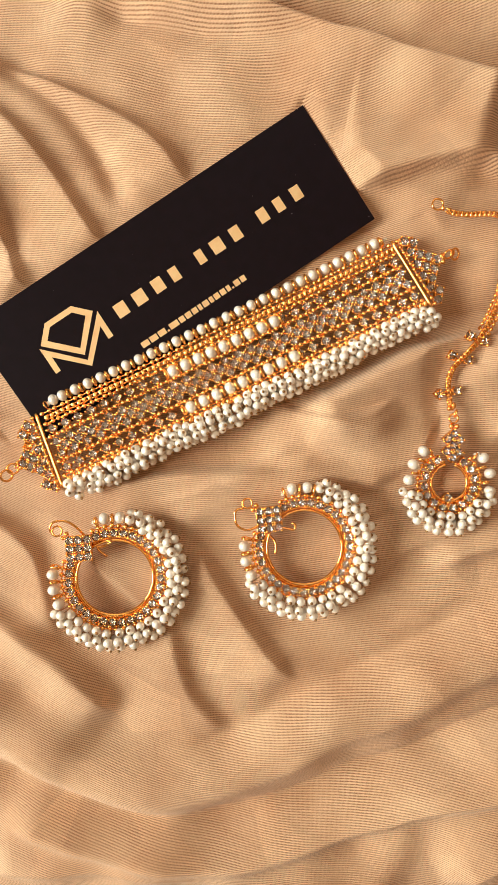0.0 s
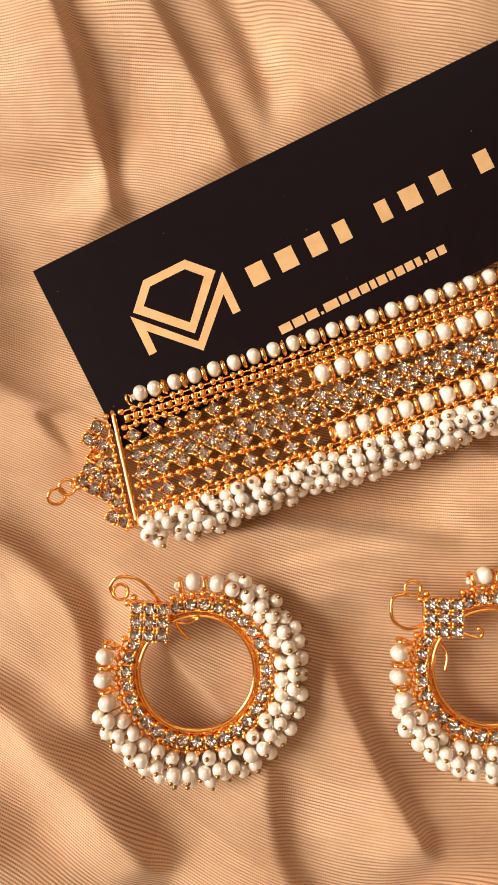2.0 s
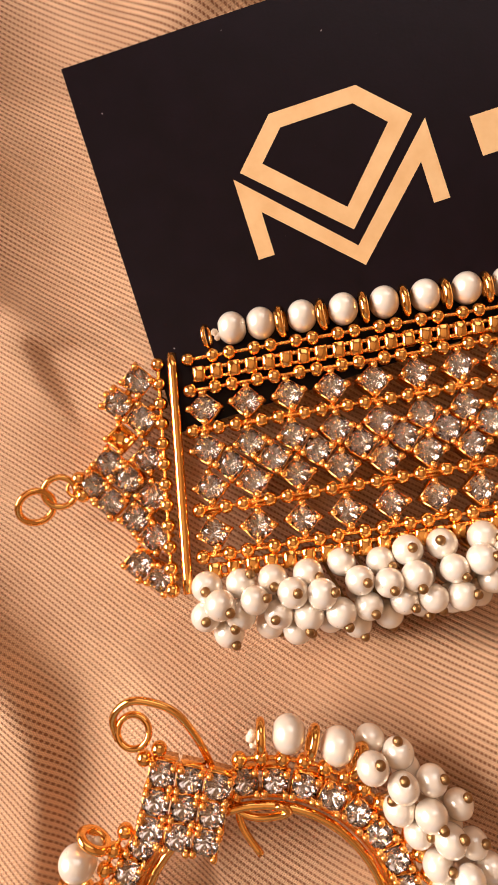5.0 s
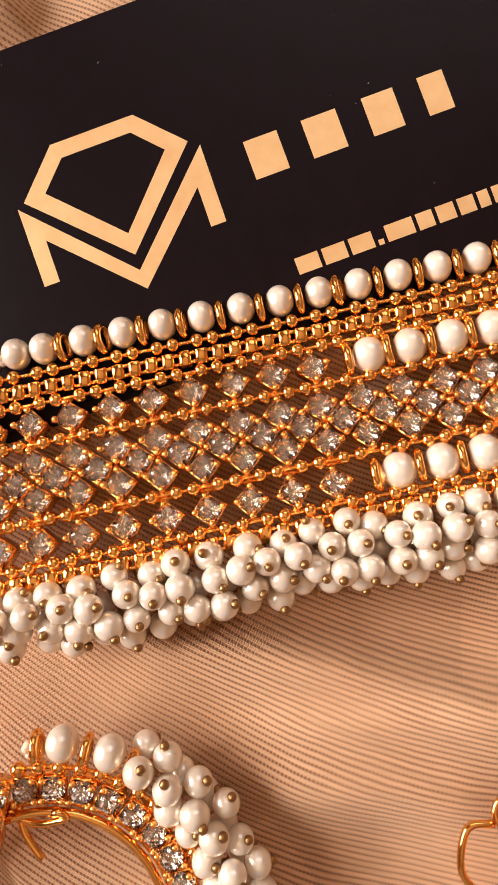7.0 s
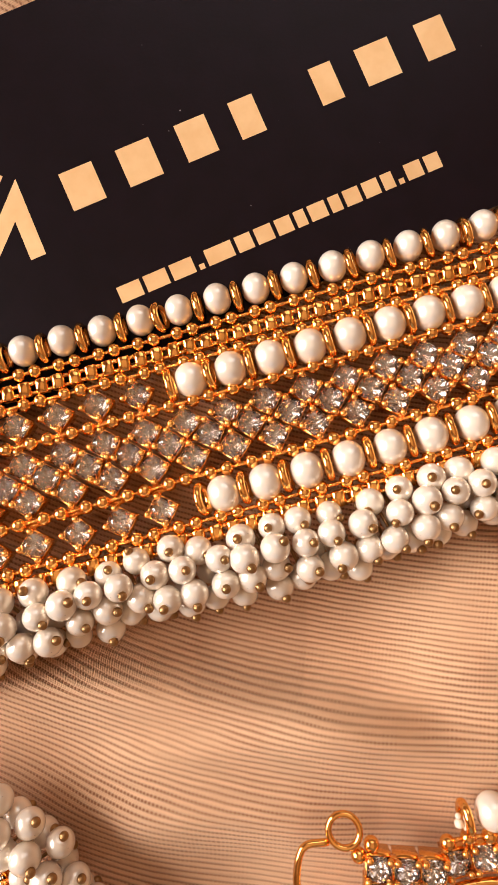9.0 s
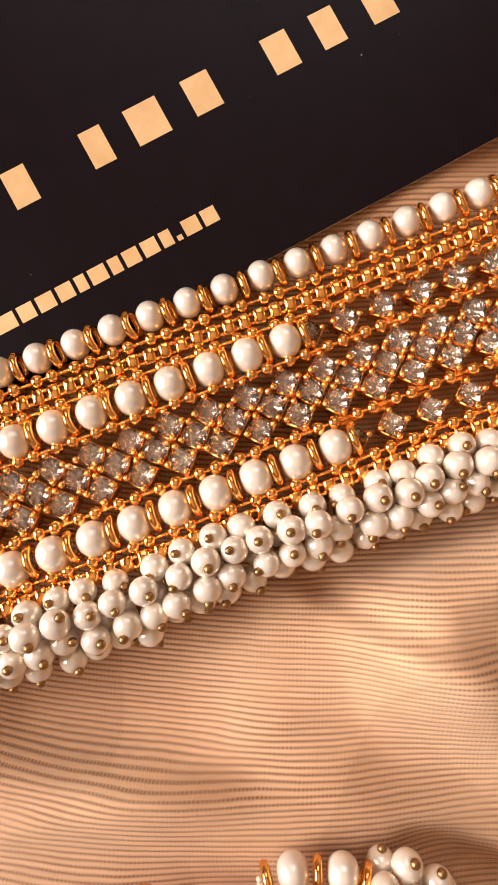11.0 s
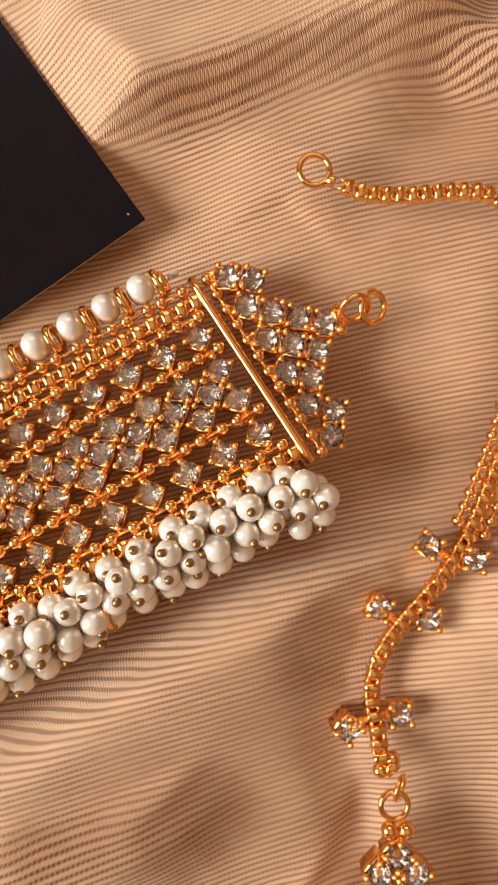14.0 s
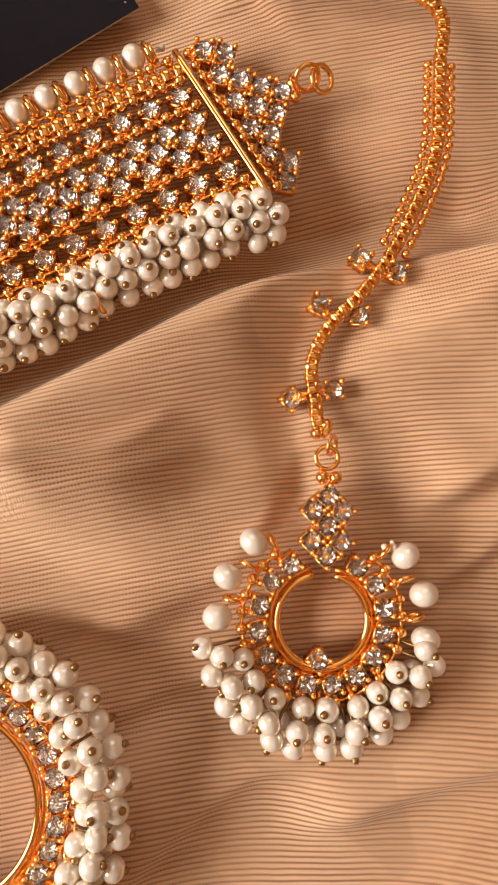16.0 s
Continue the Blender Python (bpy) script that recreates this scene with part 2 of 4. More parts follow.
def gem_mesh(r):
    """A round cut stone: table, crown facets, girdle and a foiled pavilion."""
    bm = bmesh.new()

    def ring(n, rad, z, turn=0.0):
        angles = [2 * math.pi * (i + turn) / n for i in range(n)]
        return [bm.verts.new((rad * (0.97 - 0.05 * math.cos(4 * a)) * math.cos(a), rad * (0.97 - 0.05 * math.cos(4 * a)) * math.sin(a), z)) for a in angles]

    table, crown, girdle = ring(8, 0.50 * r, 0.48 * r), ring(8, 0.78 * r, 0.32 * r, 0.5), ring(16, r, 0.04 * r)
    low = ring(16, r, -0.04 * r)
    mid, tip = ring(16, 0.66 * r, -0.20 * r, 0.5), bm.verts.new((0, 0, -0.46 * r))
    inner = ring(16, 0.34 * r, -0.30 * r)
    for i in range(16):
        mid[i].co.z += (0.05, -0.04)[i % 2] * r
        inner[i].co.z += (0.06, -0.05, 0.02, -0.07)[i % 4] * r
    bm.faces.new(table)
    for i in range(8):
        j = (i + 1) % 8
        bm.faces.new((table[i], crown[i], table[j]))
        bm.faces.new((table[j], crown[i], girdle[2 * j], crown[j]))
        bm.faces.new((crown[i], girdle[2 * i], girdle[2 * i + 1]))
        bm.faces.new((crown[i], girdle[2 * i + 1], girdle[2 * j]))
    for i in range(16):
        j = (i + 1) % 16
        for corners in ((mid[i], low[j], low[i]), (mid[i], mid[j], low[j]), (inner[i], mid[i], inner[j]), (inner[i], mid[i - 1], mid[i]), (inner[j], tip, inner[i])):
            bm.faces.new(corners).material_index = 1
        bm.faces.new((girdle[i], low[i], low[(i + 1) % 16], girdle[(i + 1) % 16]))
    bmesh.ops.recalc_face_normals(bm, faces=bm.faces[:])
    return mesh_of("stone", bm, CRYSTAL, FOIL, smooth=False)


def setting_mesh(h):
    """A square claw cup with four bent prongs, h half its side."""
    bm = bmesh.new()
    inner, outer_t, outer_b = [], [], []
    for sx, sy in ((1, 1), (-1, 1), (-1, -1), (1, -1)):
        inner.append(bm.verts.new((sx * 0.86 * h, sy * 0.86 * h, 0.02 * h)))
        outer_t.append(bm.verts.new((sx * h, sy * h, 0.02 * h)))
        outer_b.append(bm.verts.new((sx * 0.88 * h, sy * 0.88 * h, -1.65 * h)))
    for i in range(4):
        j = (i + 1) % 4
        bm.faces.new((outer_b[i], outer_b[j], outer_t[j], outer_t[i]))
        bm.faces.new((outer_t[i], outer_t[j], inner[j], inner[i]))
    bm.faces.new(outer_b[::-1])
    low = [bm.verts.new(v.co + Vector((0, 0, -0.45 * h))) for v in inner]
    for i in range(4):
        j = (i + 1) % 4
        bm.faces.new((inner[i], inner[j], low[j], low[i]))
    bm.faces.new(low)
    for sx, sy in ((1, 1), (-1, 1), (-1, -1), (1, -1)):
        tube(bm, [(sx * 0.92 * h, sy * 0.92 * h, -0.25 * h), (sx * 0.95 * h, sy * 0.95 * h, 0.20 * h), (sx * 0.78 * h, sy * 0.78 * h, 0.46 * h)], 0.17 * h, 6)
        ball(bm, (sx * 0.78 * h, sy * 0.78 * h, 0.46 * h), 0.30 * h, 10, 7)
    return mesh_of("stone_setting", bm, GOLD)


def bead_mesh(r):
    bm = bmesh.new()
    ball(bm, (0, 0, 0), r * MM, 24, 14)
    return mesh_of("bead", bm, GOLD)


def ring_mesh(name, r, w, squash=1.0, n=24, mat=None):
    bm = bmesh.new()
    tube(bm, circle(r * MM, n, squash=squash), w * MM, 8, True)
    return mesh_of(name, bm, mat or GOLD)


def box_link_mesh(wide, pitch):
    """One link of a box chain: a small folded plate and the two rails that pass into the next."""
    bm = bmesh.new()
    w, p = wide / 2 * MM, pitch / 2 * MM
    lines = []
    for k in range(7):
        a = -1 + k / 3
        x, z = 0.76 * p * a, (0.60 - 0.36 * abs(a) ** 4) * MM
        lines.append([bm.verts.new((x + 0.05 * y, y, z - drop * MM)) for y, drop in ((-w, 1.1), (-w, 0.14), (-0.88 * w, 0.0), (0.88 * w, 0.0), (w, 0.14), (w, 1.1))])
    for a, b in zip(lines, lines[1:]):
        for k in range(5):
            bm.faces.new((a[k], b[k], b[k + 1], a[k + 1]))
    bm.faces.new(lines[0])
    bm.faces.new(lines[-1][::-1])
    bmesh.ops.recalc_face_normals(bm, faces=bm.faces[:])
    for y in (-0.62 * w, 0.62 * w):
        tube(bm, [(0.55 * p, y, -0.05 * MM), (p, y, 0.10 * MM), (1.45 * p, y, -0.05 * MM)], 0.27 * MM, 6)
    return mesh_of("chain_link", bm, GOLD)


def pin_mesh():
    """The domed head of a pin with its collar."""
    bm = bmesh.new()
    ball(bm, (0, 0, 0.10 * MM), 0.54 * MM, 12, 8)
    tube(bm, [(0, 0, -0.45 * MM), (0, 0, 0.02 * MM)], 0.46 * MM, 10)
    return mesh_of("pin_head", bm, BRASS)


PEARL_BIG = pearl_mesh("pearl", 3.85, 0.90)
PEARL_INNER = pearl_mesh("pearl", 4.3, 0.93)
PEARL_SMALL = pearl_mesh("pearl", 3.25, 0.97)
GEM, SETTING = gem_mesh(1.45 * MM), setting_mesh(1.41 * MM)
BEAD, BEAD_BIG = bead_mesh(0.84), bead_mesh(1.0)
SPACER = ring_mesh("spacer_ring", 1.55, 0.52, 0.85)
JUMP = ring_mesh("jump_ring", 1.65, 0.36)
BOX_LINK, BOX_LINK_FINE = box_link_mesh(1.85, 2.03), box_link_mesh(1.85, 1.62)
PIN = pin_mesh()
turn = Matrix.Rotation


def stone(parent, m, size=1.0):
    """A claw setting with its cut stone."""
    s = piece("stone_setting", SETTING, parent, m @ Matrix.Scale(size, 4))
    piece("stone", GEM, s, Matrix.Translation((0, 0, 0.16 * MM)) @ turn(random.randrange(4) * math.pi / 2 + random.uniform(-0.1, 0.1), 4, "Z"), "clear round-cut rhinestone")
    return s


def pearl_on_pin(parent, at, way):
    """A fringe pearl, threaded on a pin whose head shows at its outer end."""
    q = Vector(way).normalized().to_track_quat("Z", "Y").to_matrix().to_4x4()
    s = random.uniform(0.94, 1.05)
    p = piece("fringe_pearl", PEARL_SMALL, parent, Matrix.Translation(at) @ q @ Matrix.Scale(s, 4))
    piece("pin_head", PIN, p, Matrix.Translation((0, 0, 1.55 * MM)), "brown brass pin head")
    return p


def spread_out(points, least, rounds=40):
    """Pushes crowded places apart until they are about least from one another."""
    p = np.array(points, float)
    for _ in range(rounds):
        d = p[:, None] - p[None]
        r = np.sqrt((d ** 2).sum(-1)) + np.eye(len(p)) * 9
        push = np.clip(least - r, 0, None)[..., None] * d / r[..., None]
        p += 0.4 * push.sum(1) * np.array((1, 1, 0.8))
    return p


# ---------- unseen room, added to bounce light ---
TABLE_Z = -14 * MM


def room():
    high, low, th = 1.90, TABLE_Z - 0.76, 0.12
    spin = Matrix.Translation(ROOM_AT) @ turn(WINDOW_AZ, 4, "Z")

    def put(name, boxes, mat, label, m):
        bm = bmesh.new()
        for b in boxes:
            slab(bm, *b)
        ob = new(name, mesh_of(name, bm, mat, smooth=False))
        ob.matrix_world = m
        return tagged(ob, label, kind="structure")

    h = HALF + th
    put("floor", [(-h, h, -h, h, low - 0.1, low)], FLOOR, "stone floor under the table", spin)
    put("ceiling", [(-h, h, -h, h, high, high + 0.1)], CEILING, "unseen cream ceiling added to bounce warm light", spin)
    openings = {q: (wide / 2, s, s + tall) for q, wide, tall, s, _ in WINDOWS}
    for q, name in ((0, "wall_window"), (1, "wall_side"), (2, "wall_back"), (-1, "wall_far")):
        m = spin @ turn(q * math.pi / 2, 4, "Z")
        if q in openings:
            w, s0, s1 = openings[q]
            put(name, [(HALF, h, -HALF, -w, low, high), (HALF, h, w, HALF, low, high), (HALF, h, -w, w, low, s0), (HALF, h, -w, w, s1, high)], WALL, "unseen wall with a lamp opening, added to bounce light", m)
        else:
            put(name, [(HALF, h, -HALF, HALF, low, high)], WALL, "unseen plain wall added to bounce light", m)
    t = thing("table", "brown wooden table under the draped cloth", "table")
    t.matrix_world = spin
    bm = bmesh.new()
    slab(bm, -0.45, 0.45, -0.65, 0.65, TABLE_Z - 0.03, TABLE_Z)
    bmesh.ops.bevel(bm, geom=bm.edges[:], offset=0.004, segments=2, affect="EDGES")
    part("tabletop", bm, WOOD, t, smooth=False)
    for x in (-0.40, 0.40):
        for y in (-0.60, 0.60):
            bm = bmesh.new()
            slab(bm, x - 0.03, x + 0.03, y - 0.03, y + 0.03, low, TABLE_Z - 0.03)
            part("leg", bm, WOOD, t, smooth=False)


room()

# ---------- plan of the things, in millimetres ----------
CARD = (-44.4, 94.7, -20.0, 26.4)                     # x0, x1, y0, y1
EAR_A, EAR_B = ((-50.8, -73.0, 7.2), 104.0), ((8.8, -101.2, 8.4), 107.0)   # centre, angle of the square cluster
PENDANT, PENDANT_UP = (63.6, -111.5, 7.6), 52.5
CHAIN = [(79.3, -91.0, 7.4), (78.9, -88.6, 7.2), (80.4, -86.2, 7.2), (82.4, -82.1, 7.2), (86.0, -79.2, 7.2), (90.5, -77.8, 7.2), (96.4, -76.7, 7.1), (101.8, -74.8, 7),
         (105.8, -72.9, 6.8), (110.0, -70.6, 6.4), (114.8, -67.6, 6.2), (118.9, -64.1, 6), (123.2, -58.7, 5.6), (127.2, -53.8, 5),
         (130.8, -50.0, 4.6), (131.8, -46.7, 4.3), (130.5, -43.2, 4.2), (127.1, -40.4, 4), (121.4, -37.1, 4), (117.3, -33.6, 4), (115.7, -31.0, 4)]


def choker_at(s, v, up=0.0):
    """A place on the choker: s along it from the first end bar (0 to 138), v down across it from the bar's upper end (0 to 26.5), up above its middle plane."""
    k = s / 138
    top = Vector((-42.2 + 136.8 * k, -11.4 - 18.9 * k - 0.5 * math.sin(math.pi * min(max(k, 0), 1)), 0))
    across = Vector((-0.222 + 0.155 * k, -0.98 - 0.017 * k, 0))
    z = 1.3 + 0.13 * v + 0.35 * math.sin(s * 0.11)
    p = top + v * across
    return Vector((p.x, p.y, z + up)) * MM


def choker_frame(s, v, up=0.0, spin=0.0):
    x = choker_at(s + 0.5, v) - choker_at(s - 0.5, v)
    y = choker_at(s, v - 0.5) - choker_at(s, v + 0.5)
    return aligned(choker_at(s, v, up), x, x.cross(y)) @ turn(radians(spin), 4, "Z")


# ---------- cloth ----------
def cloth():
    """A draped sheet: a low slope, long folds along their crest lines, fine wrinkles, pressed down where things lie."""
    n, x0, x1, y0, y1 = 760, -200.0, 225.0, -300.0, 160.0
    xs, ys = np.meshgrid(np.linspace(x0, x1, n), np.linspace(y0, y1, n))
    z = -2.6 + 4.0 / (1 + np.exp((ys + 0.10 * xs + 62) / 8))

    def fold(line, height, left, right, fade=14.0, flat=0.0):
        """A ridge along a line; left and right: its widths on the two sides of the line's way; flat: a rolled top with steep sides."""
        nonlocal z
        line = [(p.x, p.y) for p in smooth_path([(*q, 0) for q in line], 3.0)]
        best, side, along = np.full(xs.shape, 1e9), np.zeros(xs.shape), np.zeros(xs.shape)
        total = 0.0
        for (ax, ay), (bx, by) in zip(line, line[1:]):
            dx, dy = bx - ax, by - ay
            long = math.hypot(dx, dy)
            t = np.clip(((xs - ax) * dx + (ys - ay) * dy) / long ** 2, 0, 1)
            ex, ey = xs - ax - t * dx, ys - ay - t * dy
            d = np.hypot(ex, ey)
            near = d < best
            best = np.where(near, d, best)
            side = np.where(near, dx * ey - dy * ex, side)
            along = np.where(near, total + t * long, along)
            total += long
        mix = 1 / (1 + np.exp(-np.sign(side) * best / 0.7))
        w = right + (left - right) * mix
        w = np.where(w < 6, 0.82 * w, w)
        power = np.where(w > 6, 1.35, 1.9) if not flat else flat
        ends = np.clip(np.minimum(along, total - along) / fade, 0, 1)
        z = z + 1.5 * height * np.exp(-(best / w) ** power) * ends * ends * (3 - 2 * ends)

    # upper part, beyond the card
    fold([(-4, 108), (14, 91), (28, 72), (38, 56), (44, 40), (45, 20)], 3.8, 3.5, 16)
    fold([(0, 92), (6, 72), (8, 55), (8, 38), (8, 18)], 2.9, 3.5, 13)
    fold([(-10, 104), (-13, 80), (-15, 63), (-19, 45), (-25, 18)], 3.6, 3.5, 17)
    fold([(-66, 62), (-41, 50), (-23, 42), (-10, 34)], -3.0, 6, 6)
    fold([(60, 118), (94, 66), (114, 42), (124, 30), (138, 12), (160, -14)], 9.0, 4, 22)
    fold([(88, 4), (94, -2), (104, -8), (113, -11), (124, -15), (138, -22), (148, -31), (175, -44)], 6.0, 15, 3.5)
    fold([(50, 93), (74, 68), (104, 47), (136, 31)], -3.0, 8, 6)
    fold([(12, 100), (18, 86), (24, 70), (26, 52), (22, 27)], -2.6, 6, 5)
    fold([(150, 70), (172, 40), (200, 4)], 6.0, 12, 18)
    fold([(40, 140), (66, 118), (100, 100), (150, 76)], 6.0, 8, 16)
    fold([(-44, 70), (-50, 48), (-58, 28), (-60, 6)], 1.5, 6, 14)
    fold([(-80, 34), (-66, 8), (-56, -6), (-46, -22)], 2.4, 4, 12)
    fold([(-110, 20), (-88, -14), (-78, -30), (-72, -48), (-76, -64), (-84, -84)], 3.6, 4, 14)
    # between the choker and the earrings
    fold([(-42, -44), (-26, -51), (-11, -59), (2, -67), (18, -79), (36, -92)], 4.0, 3.5, 8)
    fold([(-38, -60), (-24, -67), (-8, -74), (8, -84)], 2.2, 4, 6)
    fold([(160, -98), (122, -86), (105, -79), (92, -72), (80, -68), (64, -66), (44, -64), (30, -62)], 8.6, 16, 3.2)
    fold([(86, -68), (84, -78), (76, -88), (66, -94), (50, -97), (30, -92)], 1.5, 3.4, 14)
    fold([(132, -80), (118, -72), (104, -66), (92, -60), (78, -58)], -5.0, 7, 6)
    fold([(87, -77), (77, -86), (73, -94), (65, -105)], -2.6, 3.5, 6)
    fold([(28, -61), (37, -67), (47, -74), (57, -77), (66, -76)], 2.6, 2.5, 10)
    fold([(24, -52), (29, -57), (33, -63), (41, -72), (53, -80), (68, -83)], 2.2, 3, 8)
    fold([(14, -72), (29, -82), (40, -95), (53, -103)], 2.0, 5, 3)
    fold([(160, -122), (124, -112), (96, -108), (80, -106)], 4.0, 3.4, 12)
    fold([(-58, -52), (-56, -60), (-53, -71), (-50, -82), (-48, -93)], 2.0, 9, 2.5)
    # lower part, the large swag
    fold([(-132, -62), (-122, -80), (-114, -94), (-102, -118), (-85, -141), (-60, -154), (-25, -162), (4, -169), (47, -175), (100, -178)], 6.5, 13, 9, 30, 2.6)
    fold([(-70, -134), (-52, -143), (-22, -147), (14, -153), (52, -158)], -1.3, 5, 4)
    fold([(-128, -100), (-106, -134), (-84, -158), (-56, -172), (-22, -182), (14, -192), (60, -200)], -3.0, 5, 7)
    fold([(-132, -120), (-107, -152), (-77, -179), (-38, -196), (-6, -208), (18, -219), (60, -228)], 4.5, 10, 5)
    fold([(-46, -88), (-50, -104), (-55, -120), (-54, -136), (-48, -148)], 2.8, 4.5, 20)
    fold([(-24, -78), (-25, -98), (-25, -114), (-24, -130), (-22, -146)], 3.0, 3.5, 14)
    fold([(-104, -44), (-93, -62), (-88, -78), (-83, -96), (-78, -118)], 5.0, 5, 14)
    fold([(-150, -130), (-120, -152), (-96, -172), (-66, -200), (-40, -240)], 5.0, 16, 6)
    fold([(40, -132), (60, -138), (84, -146), (124, -152)], 4.0, 12, 5)
    fold([(-20, -236), (30, -242), (90, -236), (150, -200)], 6.0, 16, 6)
    fold([(20, -104), (44, -108), (66, -116), (96, -118), (140, -110)], 1.6, 6, 2.6)
    fold([(8, -128), (30, -124), (52, -126), (80, -134)], 1.4, 8, 2.6)
    fold([(-30, -60), (-8, -66), (14, -70), (34, -70)], 1.2, 2.6, 7)
    fold([(-96, 60), (-70, 40), (-58, 22)], 1.6, 8, 2.8)
    z[1:-1, 1:-1] = 0.5 * z[1:-1, 1:-1] + 0.125 * (z[:-2, 1:-1] + z[2:, 1:-1] + z[1:-1, :-2] + z[1:-1, 2:])
    # slack wrinkles
    rng = np.random.RandomState(4)
    for k in range(26):
        a, wl, amp = rng.uniform(0, math.pi), rng.uniform(22, 70), rng.uniform(0.06, 0.24)
        q = xs * math.cos(a) + ys * math.sin(a)
        r = -xs * math.sin(a) + ys * math.cos(a)
        z = z + amp * np.sin(2 * math.pi * q / wl + 1.3 * np.sin(r / rng.uniform(25, 60) + k) + rng.uniform(0, 6))

    def under(limit, distance, slope=0.30):
        """Keeps the cloth below limit where distance is 0, and lets it rise beside."""
        nonlocal z
        cap = limit + slope * np.clip(distance, 0, None) + 0.012 * np.clip(distance, 0, None) ** 2
        soft = 0.5
        z = -soft * np.logaddexp(-z / soft, -cap / soft)

    dx = np.maximum(np.maximum(CARD[0] - xs, xs - CARD[1]), 0)
    dy = np.maximum(np.maximum(CARD[2] - ys, ys - CARD[3]), 0)
    under(-0.75, np.hypot(dx, dy), 0.9)
    # the choker's strip
    s = (xs + 42.2 - 0.15 * (-ys - 11.4)) / 0.99
    v = -(ys + 11.4 + 18.9 * s / 138) / 0.985
    out = np.hypot(np.maximum(np.maximum(-14 - s, s - 152), 0), np.maximum(np.maximum(-4 - v, v - 32.5), 0))
    under(-1.9 + 0.13 * np.clip(v, 0, 34), out, 0.8)
    for (cx, cy, cz), reach in ((EAR_A[0], 25), (EAR_B[0], 25), (PENDANT, 18)):
        d = np.hypot(xs - cx, ys - cy)
        press = 1 / (1 + np.exp((d - reach) / 3.0))
        z = z + 0.35 * press * (cz - 3.1 - z)
        under(cz - 2.3, d - reach)
    chain = smooth_path(CHAIN, 4.0)
    dist, lim = np.full(xs.shape, 1e9), np.zeros(xs.shape)
    for p in chain:
        d = np.hypot(xs - p.x, ys - p.y)
        lim = np.where(d < dist, p.z - 1.7, lim)
        dist = np.minimum(dist, d)
    z = z + 0.35 * np.exp(-(dist / 9) ** 2) * (lim - 0.2 - z)
    under(lim, dist - 3, 0.5)
    edge = np.minimum(np.minimum(xs - x0, x1 - xs), np.minimum(ys - y0, y1 - ys))
    z = np.maximum(z, TABLE_Z / MM + 0.8)
    z = np.where(edge < 1.5, TABLE_Z / MM + 0.3, z)

    me = bpy.data.meshes.new("cloth")
    co = np.stack([xs, ys, z], -1).reshape(-1, 3) * MM
    i = np.arange(n * n).reshape(n, n)
    quads = np.stack([i[:-1, :-1], i[:-1, 1:], i[1:, 1:], i[1:, :-1]], -1).reshape(-1, 4)
    me.vertices.add(n * n)
    me.vertices.foreach_set("co", co.ravel())
    me.loops.add(quads.size)
    me.loops.foreach_set("vertex_index", quads.ravel())
    me.polygons.add(len(quads))
    me.polygons.foreach_set("loop_start", np.arange(len(quads)) * 4)
    me.update(calc_edges=True)
    # the weave runs with the drape
    a = radians(-30)
    bend = 0.45 * -8 * np.logaddexp(0, -(xs + 48) / 8) + 9 * np.sin(xs / 61 + 0.4) + 8 * np.sin(ys / 53 + xs / 90) + 5 * np.sin((xs - ys) / 37)
    u = xs * math.cos(a) + ys * math.sin(a) + 0.25 * z
    w = -xs * math.sin(a) + ys * math.cos(a) + bend - 0.10 * z
    uvs = np.stack([u, w], -1).reshape(-1, 2)
    layer = me.uv_layers.new(name="weave")
    layer.data.foreach_set("uv", uvs[quads.ravel()].ravel())
    me.polygons.foreach_set("use_smooth", [True] * len(me.polygons))
    me.materials.append(CLOTH)
    ob = new("draped_cloth", me)
    return tagged(ob, "peach-beige sheer ribbed chiffon cloth in loose folds", "cloth")


cloth()


# ---------- card ----------
def prism(bm, outline, z0, z1):
    low = [bm.verts.new((x * MM, y * MM, z0 * MM)) for x, y in outline]
    top = [bm.verts.new((x * MM, y * MM, z1 * MM)) for x, y in outline]
    bm.faces.new(top)
    bm.faces.new(low[::-1])
    for i in range(len(outline)):
        j = (i + 1) % len(outline)
        bm.faces.new((low[i], low[j], top[j], top[i]))


def frame_shape(bm, outer, inner, z0, z1):
    rows = [[bm.verts.new((x * MM, y * MM, z * MM)) for x, y in line] for line, z in ((outer, z0), (outer, z1), (inner, z1), (inner, z0))]
    n = len(outer)
    for a, b in zip(rows, rows[1:]):
        for i in range(n):
            j = (i + 1) % n
            bm.faces.new((a[i], a[j], b[j], b[i]))


